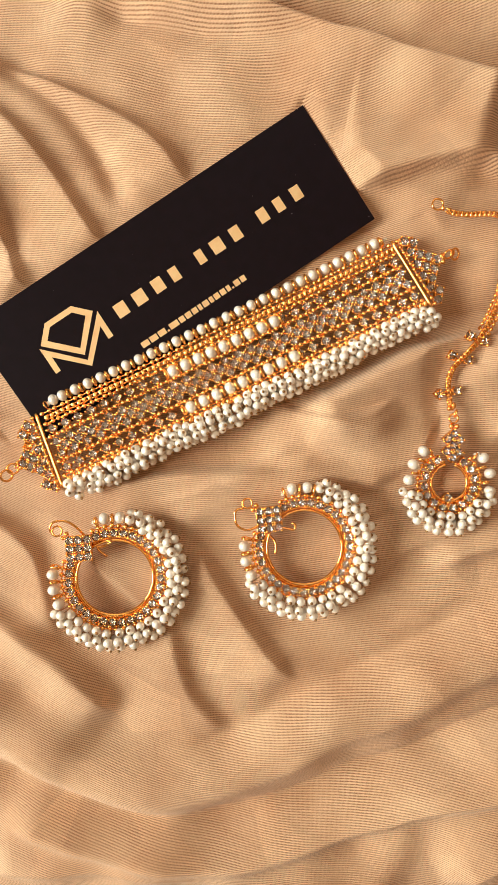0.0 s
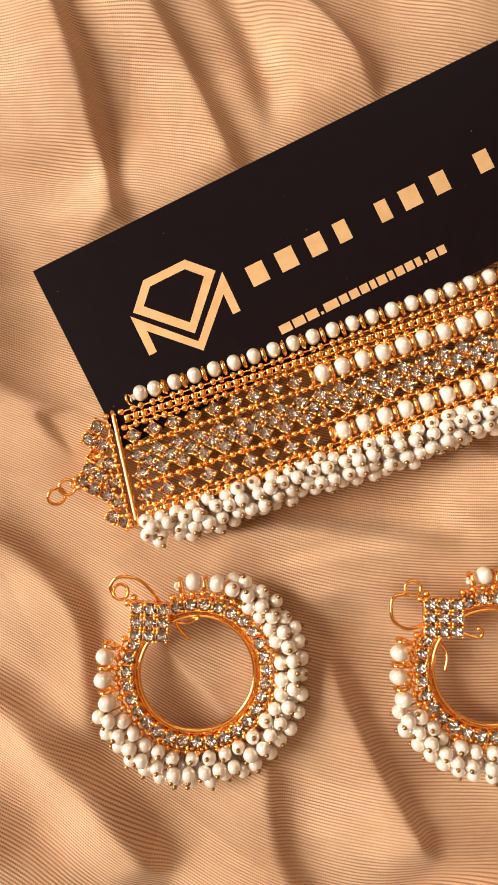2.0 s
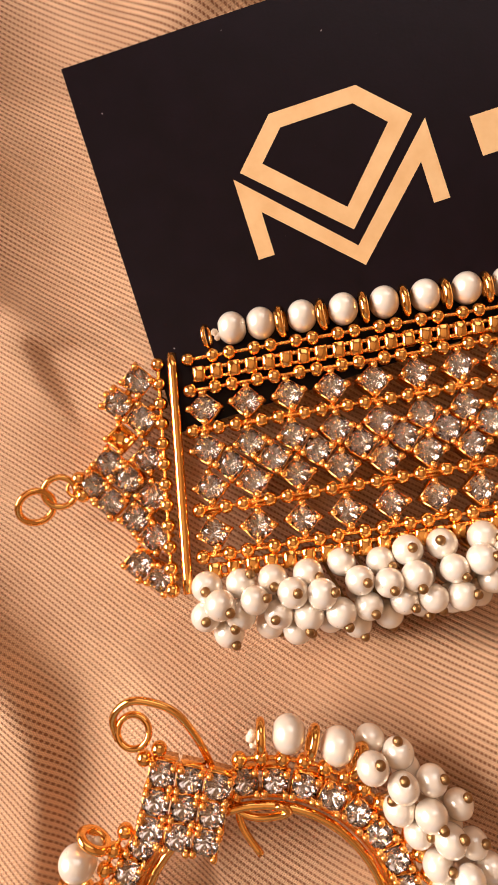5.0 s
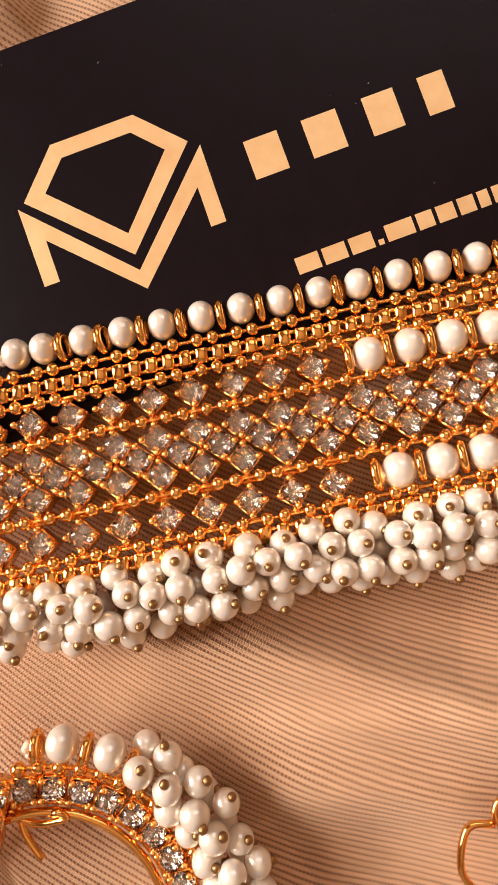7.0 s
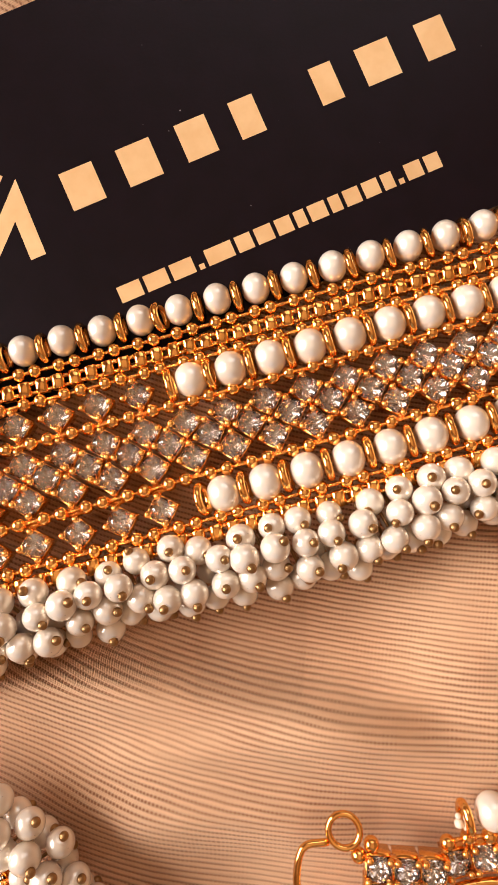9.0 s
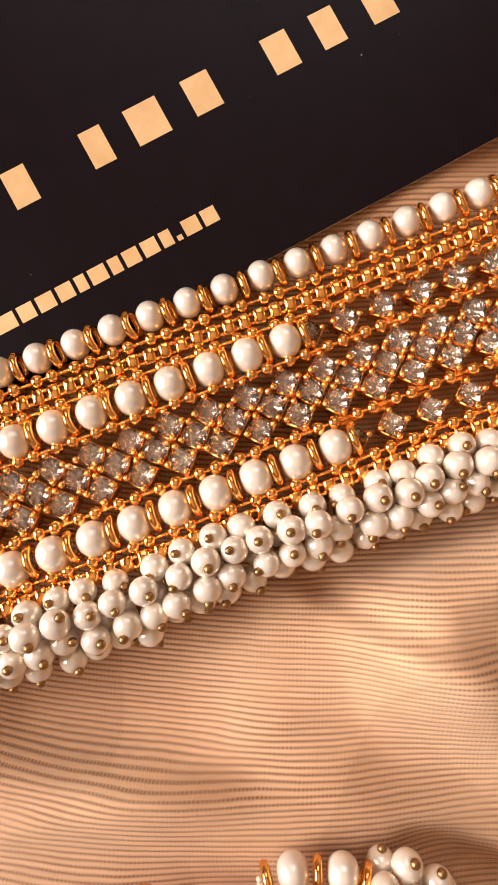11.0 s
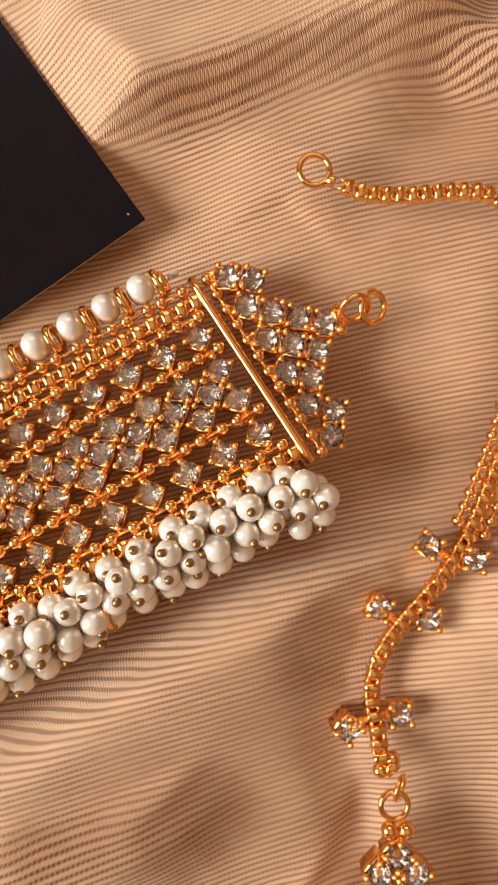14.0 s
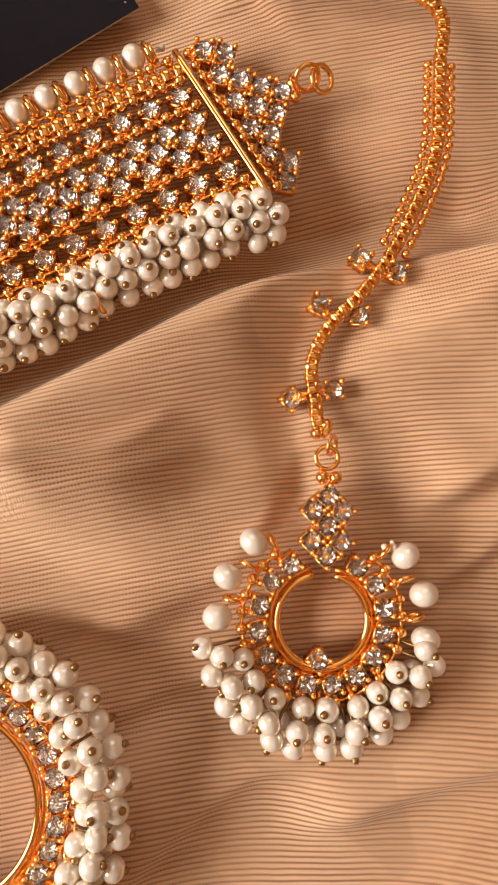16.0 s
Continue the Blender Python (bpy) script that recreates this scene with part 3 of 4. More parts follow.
def shop_card():
    card = thing("card", "black coated cardboard shop card printed in gold, under the choker", "card")
    x0, x1, y0, y1 = CARD
    bm = bmesh.new()
    slab(bm, x0 * MM, x1 * MM, y0 * MM, y1 * MM, -0.45 * MM, -0.06 * MM)
    part("paper_core", bm, CARD_EDGE, card, "pale paper core showing at the cut edge", smooth=False)
    bm = bmesh.new()
    slab(bm, (x0 - 0.02) * MM, (x1 + 0.02) * MM, (y0 - 0.02) * MM, (y1 + 0.02) * MM, -0.08 * MM, 0.0)
    part("face_sheet", bm, CARD_BLACK, card, smooth=False)
    lo, hi = 0.004, 0.03
    bm = bmesh.new()
    frame_shape(bm, [(-11.4, 13.1), (-6.1, 7.6), (-17.0, -3.4), (-27.8, 7.4), (-22.3, 13.1)], [(-12.4, 11.1), (-9.1, 7.6), (-16.9, -0.6), (-24.9, 7.6), (-21.5, 11.1)], lo, hi)
    part("printed_emblem", bm, PRINT, card, "gold printed five-sided outline", smooth=False)
    bm = bmesh.new()
    prism(bm, [(-28.8, 6.9), (-28.9, -3.3), (-26.9, -3.3), (-26.8, 2.1), (-17.0, -7.9), (-6.9, 1.8), (-7.0, -3.4), (-5.0, -3.4), (-4.8, 6.7), (-17.1, -5.4)], lo, hi)
    part("printed_chevron", bm, PRINT, card, "gold printed zigzag band", smooth=False)
    # large line and small line of print, as plain bars
    for a, b in ((0, 4.9), (7.6, 12.6), (15.5, 20.1), (22.8, 26.6), (33.8, 37.3), (40.1, 45.2), (48.3, 52.6), (59.8, 63.9), (66.8, 70.6), (74.0, 78.2)):
        bm = bmesh.new()
        prism(bm, [(a + 0.25, 0.1), (b - 0.25, 0.1), (b - 0.25, 5.1), (a + 0.25, 5.1)], lo, hi)
        part("print_bar", bm, PRINT, card, smooth=False)
    x = 1.2
    for k, w in enumerate((3.0, 3.0, 3.0, 0.7, 3.6, 2.1, 2.3, 2.1, 1.4, 2.3, 1.5, 2.1, 2.1, 1.5, 0.7, 2.2, 2.0)):
        h0, h1 = (-12.8, -10.7) if w > 1 else (-12.8, -12.1)
        bm = bmesh.new()
        prism(bm, [(x, h0), (x + w, h0), (x + w, h1), (x, h1)], lo, hi)
        part("print_bar", bm, PRINT, card, smooth=False)
        x += w + 0.5


shop_card()


# ---------- choker ----------
def wire(bm, a, b, r=0.30, sides=6):
    tube(bm, [a, b], r * MM, sides)


def bead_row(parent, bm, place, s0, s1, step, paired=0):
    """Beads in a row with the wire that joins them; paired: closer by twos."""
    n = int((s1 - s0) / step)
    last = None
    for i in range(n + 1):
        at = place(s0 + i * step + (0.24 if i % 2 else -0.24) * paired)
        piece("bead", BEAD, parent, Matrix.Translation(at))
        if last is not None:
            wire(bm, last, at, 0.24)
        last = at


def box_chain(parent, points, links=None):
    """Square links along a line."""
    for i, (a, b) in enumerate(zip(points, points[1:])):
        piece("chain_link", links or BOX_LINK, parent, aligned((a + b) / 2, b - a) @ turn(radians(random.uniform(-9, 9) + (4 if i % 2 else -4)), 4, "X") @ turn(radians(random.uniform(-11, 11)), 4, "Y"))


def choker():
    ch = thing("choker", "gold rhinestone choker with pearl rows and fringe, over the card", "necklace")
    lattice = bmesh.new()
    # pearls along the upper edge, with gold rings between
    s = 7.3
    for i in range(27):
        piece("edge_pearl", PEARL_BIG, ch, choker_frame(s, -2.1, 0.3 + random.uniform(-0.2, 0.2)) @ turn(radians(90 + random.uniform(-8, 8)), 4, "Y"))
        step = 3.4 if i == 0 else 4.85
        if i:
            piece("spacer_ring", SPACER, ch, choker_frame(s + 2.42, -1.8, 0.2) @ turn(radians(74 + random.uniform(-10, 10)), 4, "Y") @ turn(radians(90), 4, "Z"))
        s += step
    # bead rows
    rows = (0.7, 4.4, 9.1, 18.0, 23.1)
    for v in rows:
        bead_row(ch, lattice, lambda q: choker_at(q, v, 0.35), 2.08, 137.2, 2.435, 1)
    # box chains
    for v in (2.6, 24.8):
        box_chain(ch, [choker_at(2.0 + 2.03 * i, v, 0.1) for i in range(68)])
    # stones and inner pearls
    for i in range(28):
        s = 3.3 + 4.87 * i
        inner = 9 <= i <= 17
        for v in (6.7, 20.7):
            if inner:
                q = s + (1.8 if v < 10 else 2.4)
                piece("inner_pearl", PEARL_INNER, ch, choker_frame(q, v, 0.5) @ turn(radians(90 + random.uniform(-8, 8)), 4, "Y"))
                for w in (2.45,) if i > 9 else (2.45, -2.45):
                    piece("spacer_ring", SPACER, ch, choker_frame(q + w, v, 0.4) @ turn(radians(75 + random.uniform(-9, 9)), 4, "Y") @ turn(radians(90), 4, "Z"))
            else:
                stone(ch, choker_frame(s, v, random.uniform(0.0, 0.25), 45 + random.uniform(-7, 7)), 1.07)
                for w in (-2.1, 2.1):
                    a = choker_at(s, v + w, -0.25)
                    wire(lattice, choker_at(s - 0.85, v + w * 1.08, -0.1), choker_at(s + 0.85, v + w * 1.08, -0.1), 0.32)
                    ball(lattice, a, 0.45 * MM, 8, 6)
        for v, shift in ((11.4, 0), (13.5, 2.44), (15.7, 0)):
            if i == 27 and shift:
                continue
            stone(ch, choker_frame(s + shift, v, random.uniform(0.0, 0.25), 45 + random.uniform(-6, 6)), 1.07)
        for v, w in ((11.4, -2.0), (15.7, 2.0)):
            ball(lattice, choker_at(s, v + w, -0.2), 0.46 * MM, 8, 6)
            wire(lattice, choker_at(s - 0.8, v + w * 1.1, -0.1), choker_at(s + 0.8, v + w * 1.1, -0.1), 0.30)
    # eyelets where the pearl strings start and end
    for s, v in ((4.3, -1.6), (135.0, -1.6)):
        piece("jump_ring", JUMP, ch, choker_frame(s, v, 0.5) @ turn(radians(75), 4, "Y") @ Matrix.Scale(0.75, 4))
        bm = bmesh.new()
        for k in range(4):
            ball(bm, choker_at(s + 0.9 + 0.3 * k, v + random.uniform(-0.5, 0.3), random.uniform(0, 0.6)), random.uniform(0.3, 0.55) * MM, 7, 5)
        part("thread_knot", bm, NYLON, ch, "clear nylon thread knot")
    # end bars
    for s in (0.0, 138.0):
        bm = bmesh.new()
        m = aligned(choker_at(s, 13.2, 0.55), choker_at(s, 26.6) - choker_at(s, -0.2))
        half = (choker_at(s, 26.7) - choker_at(s, -0.3)).length / 2
        tube(bm, [(half * (k / 8 - 1), 0, 0) for k in range(17)], 0.58 * MM, 14)
        bmesh.ops.transform(bm, matrix=m, verts=bm.verts[:])
        part("end_bar", bm, GOLD, ch, "polished gold end bar")
    for s in (-1.75, 139.75):
        bead_row(ch, lattice, lambda q: choker_at(s, q, 0.1), 0.6, 26.2, 2.32)
    # stone clusters beyond the bars
    left = [(-46.9, -12.9), (-49.9, -14.7), (-47.8, -17.3), (-48.5, -21.8), (-53.0, -21.0), (-51.5, -23.4), (-55.6, -22.8), (-54.1, -25.4), (-49.3, -26.2), (-52.0, -28.1), (-50.4, -30.8), (-53.1, -33.2), (-51.2, -35.6)]
    right = [(98.3, -32.6), (100.7, -34.7), (98.1, -36.9), (100.2, -39.3), (102.5, -41.7), (104.6, -44.2), (97.8, -41.6), (99.9, -44.0), (102.1, -46.4), (97.3, -46.3), (99.5, -48.7), (97.1, -51.0), (99.5, -53.7), (97.3, -56.0)]
    for group, spin, base in ((left, 32, 1.6), (right, 43, 2.6)):
        for x, y in group:
            stone(ch, pose(x * MM, y * MM, (base + random.uniform(-0.1, 0.3)) * MM, random.uniform(-8, 8), random.uniform(-8, 8), spin + random.uniform(-5, 5)), 1.08)
            for dx, dy in ((1.5, 1.0), (-1.0, 1.5)):
                if random.random() < 0.6:
                    ball(lattice, Vector((x + dx, y + dy, base - 0.4)) * MM, 0.5 * MM, 7, 5)
    # open empty cup among the stones of the first end
    piece("empty_cup", SETTING, ch, pose(-50.9 * MM, -18.6 * MM, 1.2 * MM, 0, 0, 30), "gold claw cup that lost its stone")
    part("lattice_wire", lattice, GOLD_WORN, ch, "gold joining wires and solder of the lattice")
    # closing rings at both ends
    for x, y, z, a, b, k in ((-57.6, -22.6, 1.9, 0, 60, 0.55), (-59.4, -22.4, 2.0, 20, 25, 1.1), (-62.4, -23.2, 2.4, 35, 40, 1.2),
                             (106.6, -44.6, 3.4, 55, 70, 0.8), (108.6, -45.0, 3.9, 52, -20, 1.1), (110.6, -46.2, 3.6, 30, 35, 1.15)):
        piece("jump_ring", JUMP, ch, pose(x * MM, y * MM, z * MM, a, 0, b) @ Matrix.Scale(k, 4))
    for x, y, z in ((-56.9, -21.6, 1.7), (-57.0, -23.6, 1.7), (105.9, -46.1, 2.8), (106.6, -44.0, 2.9)):
        piece("bead", BEAD, ch, Matrix.Translation(Vector((x, y, z)) * MM))
    # a ring standing free in the fringe
    piece("jump_ring", JUMP, ch, pose(64.0 * MM, -57.0 * MM, 6.0 * MM, 70, 0, 60))
    # pearl fringe along the lower edge
    spots = []
    for row, (v, up, pitch) in enumerate(((26.2, 1.7, 3.7), (28.0, 2.9, 3.3), (29.9, 2.0, 3.2), (31.4, 0.0, 3.2), (29.2, -1.1, 3.6))):
        s = 1.6 + (row % 2) * 2.0 + row * 0.4
        while s < (135.5 if row == 0 else 139):
            fat = 1.0 - 0.10 * math.cos(s * 0.16)
            p = choker_at(s + random.uniform(-0.7, 0.7), 25.0 + (v - 25.0) * fat + random.uniform(-0.6, 0.6), up + random.uniform(-0.4, 0.4)) / MM
            spots.append(p)
            s += pitch
    stems = bmesh.new()
    for p in spread_out(spots, 3.0):
        s = min(max((p[0] + 46) / 0.99, 1), 137)
        root = choker_at(s, 25.6, -0.3)
        out = (Vector(p) * MM - root).normalized()
        way = out * 0.9 + Vector((random.uniform(-0.6, 0.6), random.uniform(-0.5, 0.9), random.uniform(-0.5, 0.8)))
        pearl_on_pin(ch, Vector(p) * MM, way)
        if random.random() < 0.7:
            wire(stems, root, Vector(p) * MM, 0.2, 5)
    part("fringe_wire", stems, BRASS, ch, "thin brass wires of the fringe")


choker()


# ---------- earrings ----------
def hook_wire(parent, points, r=0.42):
    bm = bmesh.new()
    tube(bm, smooth_path([Vector(p) * MM for p in points], 0.6 * MM), r * MM, 8)
    part("ear_hook", bm, GOLD, parent, "bent gold ear wire")


def earring(centre, angle, hook, *tails):
    """A round earring with a gap at the square cluster, which lies at the given angle."""
    ear = thing("earring", "round gold hoop earring with rhinestones and pearl fringe, on cloth", "earring", "pair of earrings")
    ear.matrix_basis = pose(centre[0] * MM, centre[1] * MM, centre[2] * MM, random.uniform(-2, 2), random.uniform(-2, 2), angle)

    def polar(r, a, z=0.0):
        return Vector((r * math.cos(radians(a)), r * math.sin(radians(a)), z)) * MM

    bm = bmesh.new()
    tube(bm, [polar(13.0, 12 + 336 * i / 70, 0.1) for i in range(71)], 0.50 * MM, 8)
    part("hoop", bm, GOLD, ear, "polished gold inner hoop")
    bm = bmesh.new()
    tube(bm, [polar(13.9, 14 + 332 * i / 70, -0.7) for i in range(71)], 0.55 * MM, 6)
    part("hoop_back", bm, GOLD_WORN, ear)
    solder = bmesh.new()
    for i in range(28):
        a = 24 + i * 11.55
        stone(ear, Matrix.Translation(polar(15.6, a, 0.2)) @ turn(radians(a + random.uniform(-5, 5)), 4, "Z") @ turn(radians(random.uniform(-8, 8)), 4, "Y"))
    last = None
    for i in range(44):
        a = 23 + i * 7.3
        at = polar(18.0, a, 0.1 + random.uniform(-0.15, 0.15))
        piece("bead", BEAD, ear, Matrix.Translation(at))
        wire(solder, at, polar(16.6, a, -0.3), 0.4)
        if last is not None:
            wire(solder, last, at, 0.25)
        last = at
    part("hoop_solder", solder, GOLD_WORN, ear, "gold joining wires of the hoop")
    # the square cluster
    for i in (-1, 0, 1):
        for j in (-1, 0, 1):
            m = Matrix.Translation(polar(15.9, 0, 1.6)) @ turn(radians(-44), 4, "Z") @ Matrix.Translation((i * 2.95 * MM, j * 2.95 * MM, random.uniform(-0.1, 0.1) * MM))
            stone(ear, m @ turn(radians(random.uniform(-4, 4)), 4, "Z"))
    for y in (-0.9, 0.9):
        piece("bead", BEAD, ear, Matrix.Translation(polar(22.3, y * 2.6, 1.2)))
    piece("jump_ring", JUMP, ear, Matrix.Translation(polar(25.2, 1.0, 1.2)) @ turn(radians(12), 4, "Y") @ Matrix.Scale(1.02, 4))
    hook_wire(ear, hook)
    for tail in tails:
        hook_wire(ear, tail)
    # single pearls beside the gap
    for a in (-38.5, -53.0, 37.5, 52.0, 66.5):
        piece("edge_pearl", PEARL_BIG, ear, Matrix.Translation(polar(20.9, a, 0.8)) @ turn(radians(a), 4, "Z") @ turn(radians(90), 4, "X") @ Matrix.Scale(1.04, 4))
    for a in (-30.5, -45.8, -60.0, 30.0, 44.8, 59.2):
        piece("spacer_ring", SPACER, ear, Matrix.Translation(polar(20.3, a, 0.5)) @ turn(radians(a), 4, "Z") @ turn(radians(90 + random.uniform(-9, 9)), 4, "X") @ Matrix.Scale(0.98, 4))
    for a in (-29, 29):
        bm = bmesh.new()
        for k in range(4):
            ball(bm, polar(19.6 + 0.4 * k, a + random.uniform(-2, 2), 0.8), random.uniform(0.35, 0.6) * MM, 7, 5)
        part("thread_knot", bm, NYLON, ear, "clear nylon thread knot")
    # fringe
    spots = []
    for row, (r, z, pitch) in enumerate(((19.5, 1.5, 3.7), (21.4, 2.3, 3.5), (23.3, 0.8, 3.6), (22.4, -0.9, 4.0))):
        a0, a1 = (73, 291) if row != 0 else (80, 284)
        n = int(radians(a1 - a0) * r / pitch)
        for i in range(n + 1):
            a = a0 + (a1 - a0) * (i + 0.5 * (row % 2)) / n
            spots.append(polar(r + random.uniform(-0.5, 0.5), a + random.uniform(-1.3, 1.3), z + random.uniform(-0.3, 0.3)) / MM)
    stems = bmesh.new()
    for p in spread_out(spots, 3.2):
        root = Vector((p[0], p[1], 0)).normalized() * 18.2 * MM
        out = (Vector(p) * MM - root).normalized()
        pearl_on_pin(ear, Vector(p) * MM, out * 0.8 + Vector((random.uniform(-0.6, 0.6), random.uniform(-0.6, 0.6), random.uniform(-0.5, 0.8))))
        wire(stems, root, Vector(p) * MM, 0.2, 5)
    part("fringe_wire", stems, BRASS, ear, "thin brass wires of the fringe")
    return ear


earring(*EAR_A, [(25.2, 2.4, 0.8), (27.6, 1.4, 1.2), (28.0, -1.4, 1.6), (25.0, -4.2, 1.4), (21.0, -4.6, 0.6), (17.0, -4.0, -0.6)],
        [(13.5, -3.0, -0.6), (10.5, -5.0, -0.2), (9.2, -8.4, 0.4), (10.2, -8.6, 0.8), (10.8, -7.4, 0.8)],
        [(13.2, -4.6, -0.6), (10.3, -3.5, -0.3), (6.5, -3.8, 0.2)])
earring(*EAR_B, [(25.2, 2.6, 0.8), (26.6, 5.2, 1.2), (23.4, 8.4, 1.4), (19.6, 7.8, 1.0), (17.4, 4.6, 0.2), (16.5, 1.0, -0.6)],
        [(12.6, 1.0, -0.6), (9.4, -1.0, 0.0), (6.9, -2.6, 0.6), (7.6, -4.2, 0.9), (9.0, -3.8, 0.9)],
        [(14.4, 4.8, -0.6), (10.6, 4.6, -0.3), (8.3, 5.6, 0.2), (6.4, 8.3, 0.4)])


# ---------- head ornament: pendant and chain ----------
def head_ornament():
    hd = thing("head_ornament", "gold forehead pendant with pearls and rhinestones on a box chain", "jewellery")
    c = Vector(PENDANT)

    def polar(r, a, z=0.0):
        b = radians(a + PENDANT_UP)
        return (c + Vector((r * math.cos(b), r * math.sin(b), z))) * MM

    def local(x, y, z=0.0):
        """x towards the chain, y to its left."""
        b = radians(PENDANT_UP)
        return (c + Vector((x * math.cos(b) - y * math.sin(b), x * math.sin(b) + y * math.cos(b), z))) * MM

    bm = bmesh.new()
    tube(bm, [polar(6.4, 14 + 332 * i / 50, 0.1) for i in range(51)], 0.5 * MM, 8)
    part("hoop", bm, GOLD, hd, "polished gold inner hoop")
    bm = bmesh.new()
    tube(bm, [polar(7.2, 14 + 332 * i / 50, -0.7) for i in range(51)], 0.5 * MM, 6)
    part("hoop_back", bm, GOLD_WORN, hd)
    solder = bmesh.new()
    for i in range(14):
        a = 32 + i * 22.77
        stone(hd, Matrix.Translation(polar(8.9, a, 0.3)) @ turn(radians(a + PENDANT_UP + random.uniform(-9, 9)), 4, "Z") @ turn(radians(random.uniform(-10, 10)), 4, "Y"))
    last = None
    for i in range(25):
        a = 38 + i * 11.83
        at = polar(11.3, a, 0.1)
        piece("bead", BEAD, hd, Matrix.Translation(at))
        wire(solder, at, polar(9.7, a, -0.3), 0.42)
        if last is not None:
            wire(solder, last, at, 0.25)
        last = at
    # stones of the stem
    for x, y in ((17.3, 0.0), (15.3, 2.1), (15.3, -2.1), (13.2, 0.0), (11.1, 2.1), (11.1, -2.1), (9.0, 0.0), (-5.3, 0.4)):
        up = 1.2 if x > 0 else 0.8
        stone(hd, Matrix.Translation(local(x, y, up)) @ turn(radians(PENDANT_UP + 45 + random.uniform(-6, 6)), 4, "Z") @ turn(radians(random.uniform(-8, 8)), 4, "X"))
        ball(solder, local(x, y, up - 1.0), 0.8 * MM, 8, 6)
    part("pendant_solder", solder, GOLD_WORN, hd, "gold joining wires of the pendant")
    for y in (-0.95, 0.95):
        piece("bead", BEAD_BIG, hd, Matrix.Translation(local(19.9, y, 0.9)) @ Matrix.Scale(0.95, 4))
    # single pearls and their rings
    for a in (44, 67, 89, -50, -73.5, -98):
        piece("edge_pearl", PEARL_BIG, hd, Matrix.Translation(polar(14.7, a, 0.9)) @ turn(radians(a + PENDANT_UP), 4, "Z") @ turn(radians(90), 4, "X") @ Matrix.Scale(1.05, 4))
    for a in (35, 55.5, 78, -40, -62, -86):
        piece("spacer_ring", SPACER, hd, Matrix.Translation(polar(13.0, a, 0.6)) @ turn(radians(a + PENDANT_UP), 4, "Z") @ turn(radians(90 + random.uniform(-25, 25)), 4, "X") @ turn(radians(random.uniform(-15, 15)), 4, "Y") @ Matrix.Scale(0.7, 4))
    for a in (40, -40):
        bm = bmesh.new()
        for k in range(4):
            ball(bm, polar(13.4 + 0.4 * k, a + random.uniform(-3, 3), 0.8), random.uniform(0.35, 0.6) * MM, 7, 5)
        part("thread_knot", bm, NYLON, hd, "clear nylon thread knot")
    # fringe
    spots = []
    for row, (r, z, pitch) in enumerate(((12.4, 1.5, 3.6), (14.6, 2.3, 3.5), (16.9, 0.8, 3.6), (15.6, -0.9, 4.0))):
        a0, a1 = 103 if row else 114, 249 if row else 238
        n = max(3, int(radians(a1 - a0) * r / pitch))
        for i in range(n + 1):
            a = a0 + (a1 - a0) * (i + 0.5 * (row % 2)) / n
            spots.append(polar(r + random.uniform(-0.5, 0.5), a + random.uniform(-2, 2), z + random.uniform(-0.3, 0.3)) / MM)
    stems = bmesh.new()
    for p in spread_out(spots, 3.2):
        root = (c + (Vector((p[0], p[1], c.z)) - c).normalized() * 11.4) * MM
        out = (Vector(p) * MM - root).normalized()
        pearl_on_pin(hd, Vector(p) * MM, out * 0.8 + Vector((random.uniform(-0.6, 0.6), random.uniform(-0.6, 0.6), random.uniform(-0.5, 0.8))))
        wire(stems, root, Vector(p) * MM, 0.2, 5)
    part("fringe_wire", stems, BRASS, hd, "thin brass wires of the fringe")
    # chain
    path = smooth_path([Vector(p) * MM for p in CHAIN], 1.42 * MM)
    box_chain(hd, [p + Vector((0, 0, 0.35 * MM)) for p in smooth_path([Vector(q) * MM for q in CHAIN], 1.62 * MM)], BOX_LINK_FINE)
    piece("jump_ring", JUMP, hd, aligned(local(22.6, 0.4, 0.9), (1, 0.3, 0)) @ Matrix.Scale(0.95, 4))
    piece("jump_ring", JUMP, hd, aligned(local(24.4, -0.3, 0.6), (1, 1, 0.2), (0.6, -0.6, 0.6)) @ Matrix.Scale(0.8, 4))
    for k, off in ((1, 0.95), (1, -0.95)):
        d = (path[2] - path[0]).normalized()
        n = Vector((-d.y, d.x, 0)) * off * MM
        piece("bead", BEAD_BIG, hd, Matrix.Translation(path[1] + n + Vector((0, 0, 0.2 * MM))) @ Matrix.Scale(0.9, 4))
    # side bead chains along the upper half
    lattice = bmesh.new()
    first = min(range(len(path)), key=lambda i: (path[i] - Vector((103.5, -74.0, 7)) * MM).length)
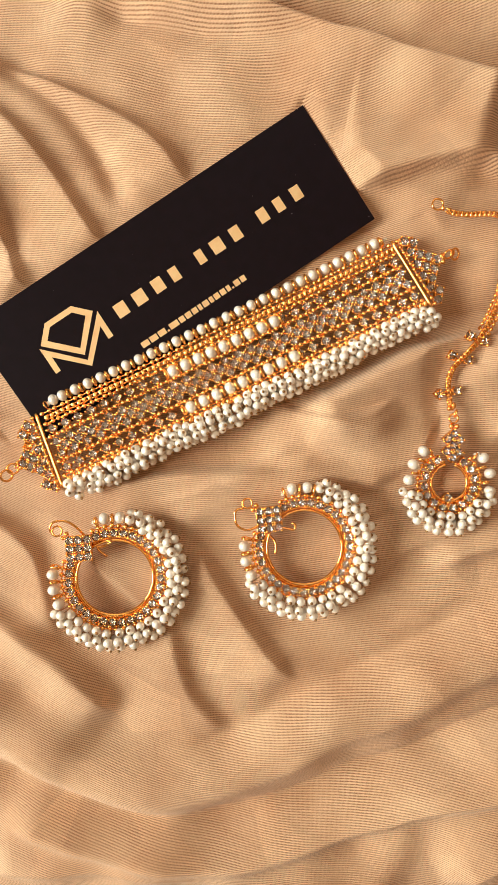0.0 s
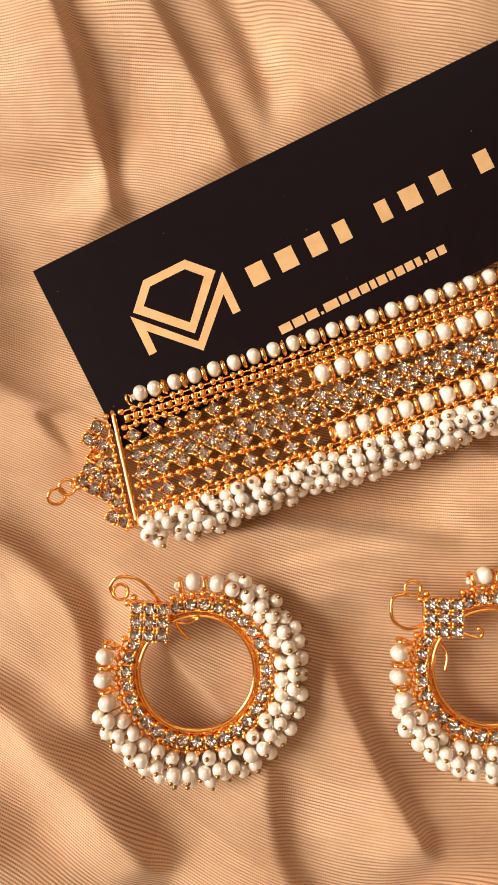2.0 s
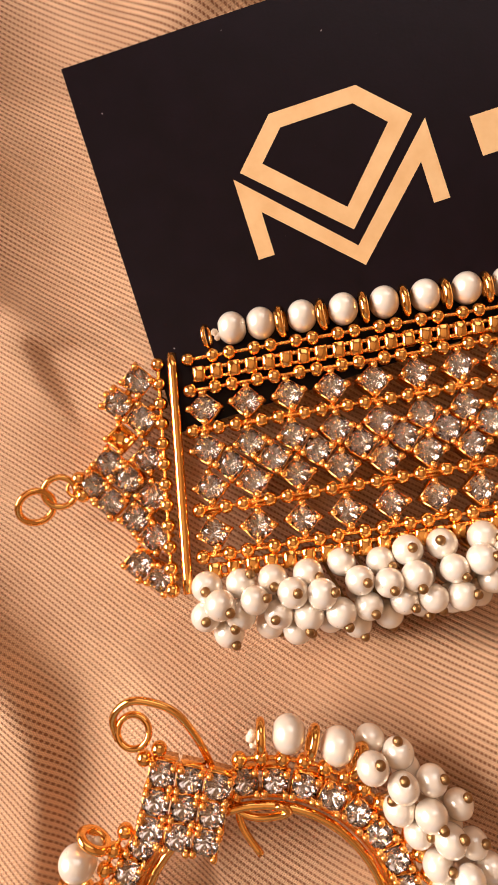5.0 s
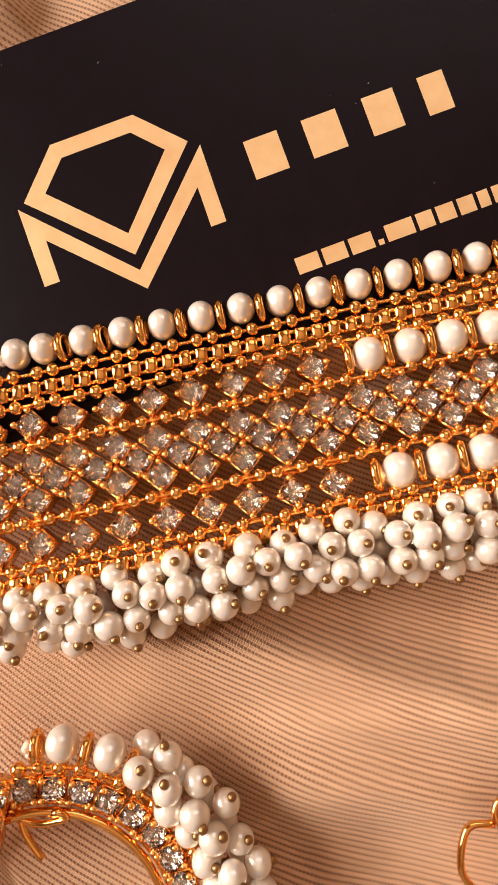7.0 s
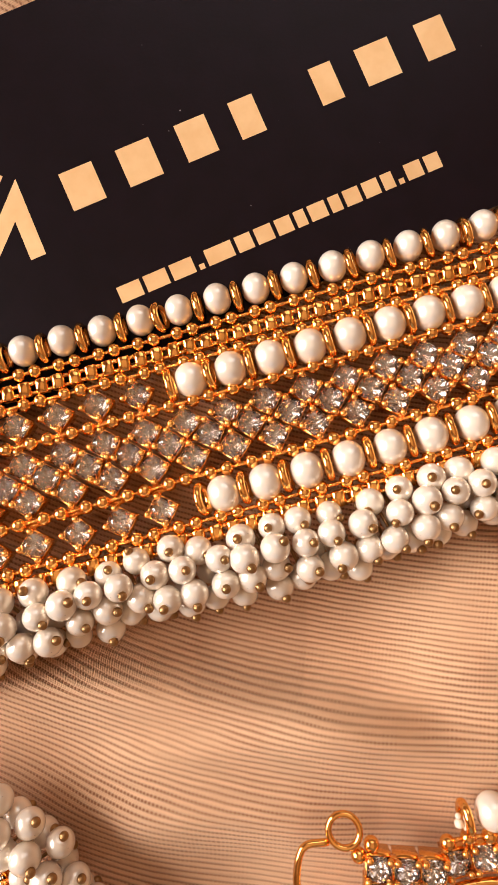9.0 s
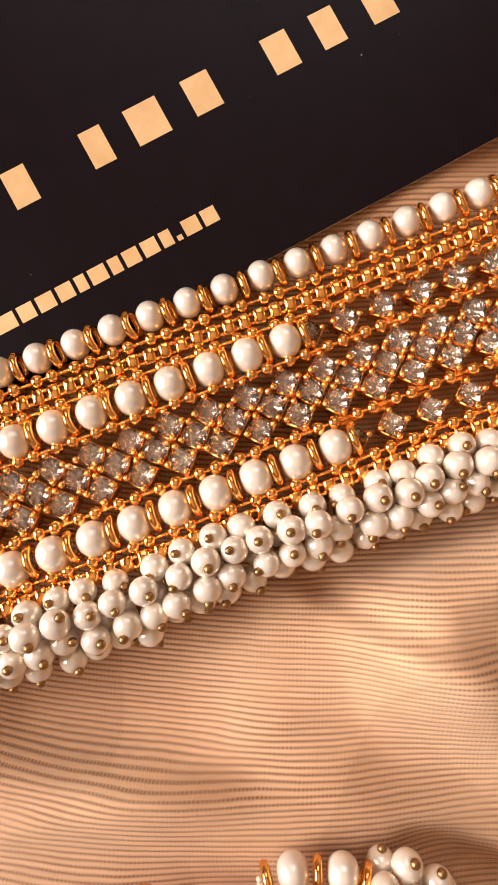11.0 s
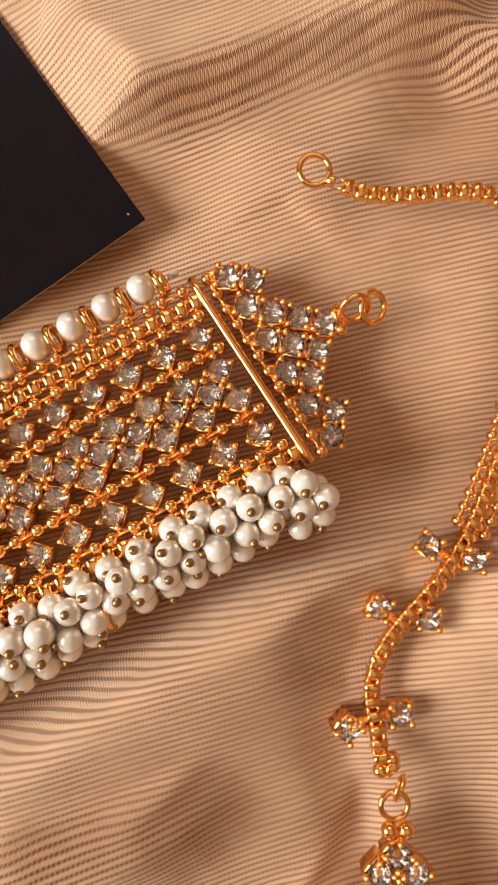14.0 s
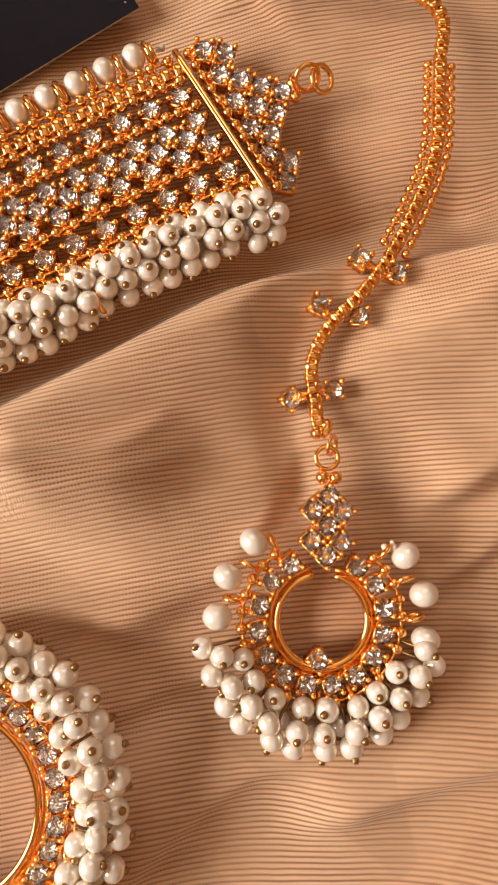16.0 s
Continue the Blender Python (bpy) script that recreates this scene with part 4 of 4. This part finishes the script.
    end = min(range(len(path)), key=lambda i: (path[i] - Vector((126.6, -54.6, 5.2)) * MM).length)
    for side in (1, -1):
        line = []
        for i in range(first, end + 1):
            d = (path[min(i + 1, len(path) - 1)] - path[i - 1]).normalized()
            line.append(path[i] + Vector((-d.y, d.x, 0)) * side * 1.85 * MM)
        last = None
        for at in smooth_path(line, 1.85 * MM):
            piece("bead", BEAD, hd, Matrix.Translation(at) @ Matrix.Scale(0.86, 4))
            if last is not None:
                wire(lattice, last, at, 0.24)
            last = at
    # stones beside the chain
    for x, y, spin in ((98.0, -72.6, 20), (101.3, -77.3, 40), (89.0, -74.9, 30), (92.9, -79.4, 50), (77.9, -83.8, 10), (83.7, -86.1, 60)):
        at = Vector((x, y, 7.4)) * MM
        stone(hd, Matrix.Translation(at) @ turn(radians(spin), 4, "Z") @ turn(radians(random.uniform(-14, 14)), 4, "X"))
        near = min(path, key=lambda p: (p - at).length)
        wire(lattice, at - Vector((0, 0, 0.6 * MM)), near, 0.5)
        ball(lattice, (at + near) / 2 - Vector((0, 0, 0.3 * MM)), 0.7 * MM, 8, 6)
    part("chain_solder", lattice, GOLD_WORN, hd, "gold joining wires of the chain")
    # ring at the free end
    bm = bmesh.new()
    tube(bm, circle(1.9 * MM, 24, (114.6 * MM, -28.4 * MM, 4.0 * MM)), 0.38 * MM, 8, True)
    tube(bm, [Vector((115.2, -30.1, 4.0)) * MM, Vector((115.6, -30.9, 4.0)) * MM, path[-1]], 0.75 * MM, 8)
    part("end_ring", bm, GOLD, hd, "gold ring at the chain's free end")


head_ornament()


# ---------- loose thread ----------
def loose_thread():
    bm = bmesh.new()
    tube(bm, smooth_path([Vector(p) * MM for p in ((78.0, -66.5, 6.4), (81.5, -66.8, 6.9), (84.2, -69.4, 7.0), (84.6, -72.2, 6.8), (87.0, -73.6, 7.0), (89.4, -74.4, 7.2))], 0.5 * MM), 0.05 * MM, 5)
    ob = new("loose_thread", mesh_of("loose_thread", bm, NYLON))
    tagged(ob, "thin pale loose thread lying on the cloth", "thread")


loose_thread()
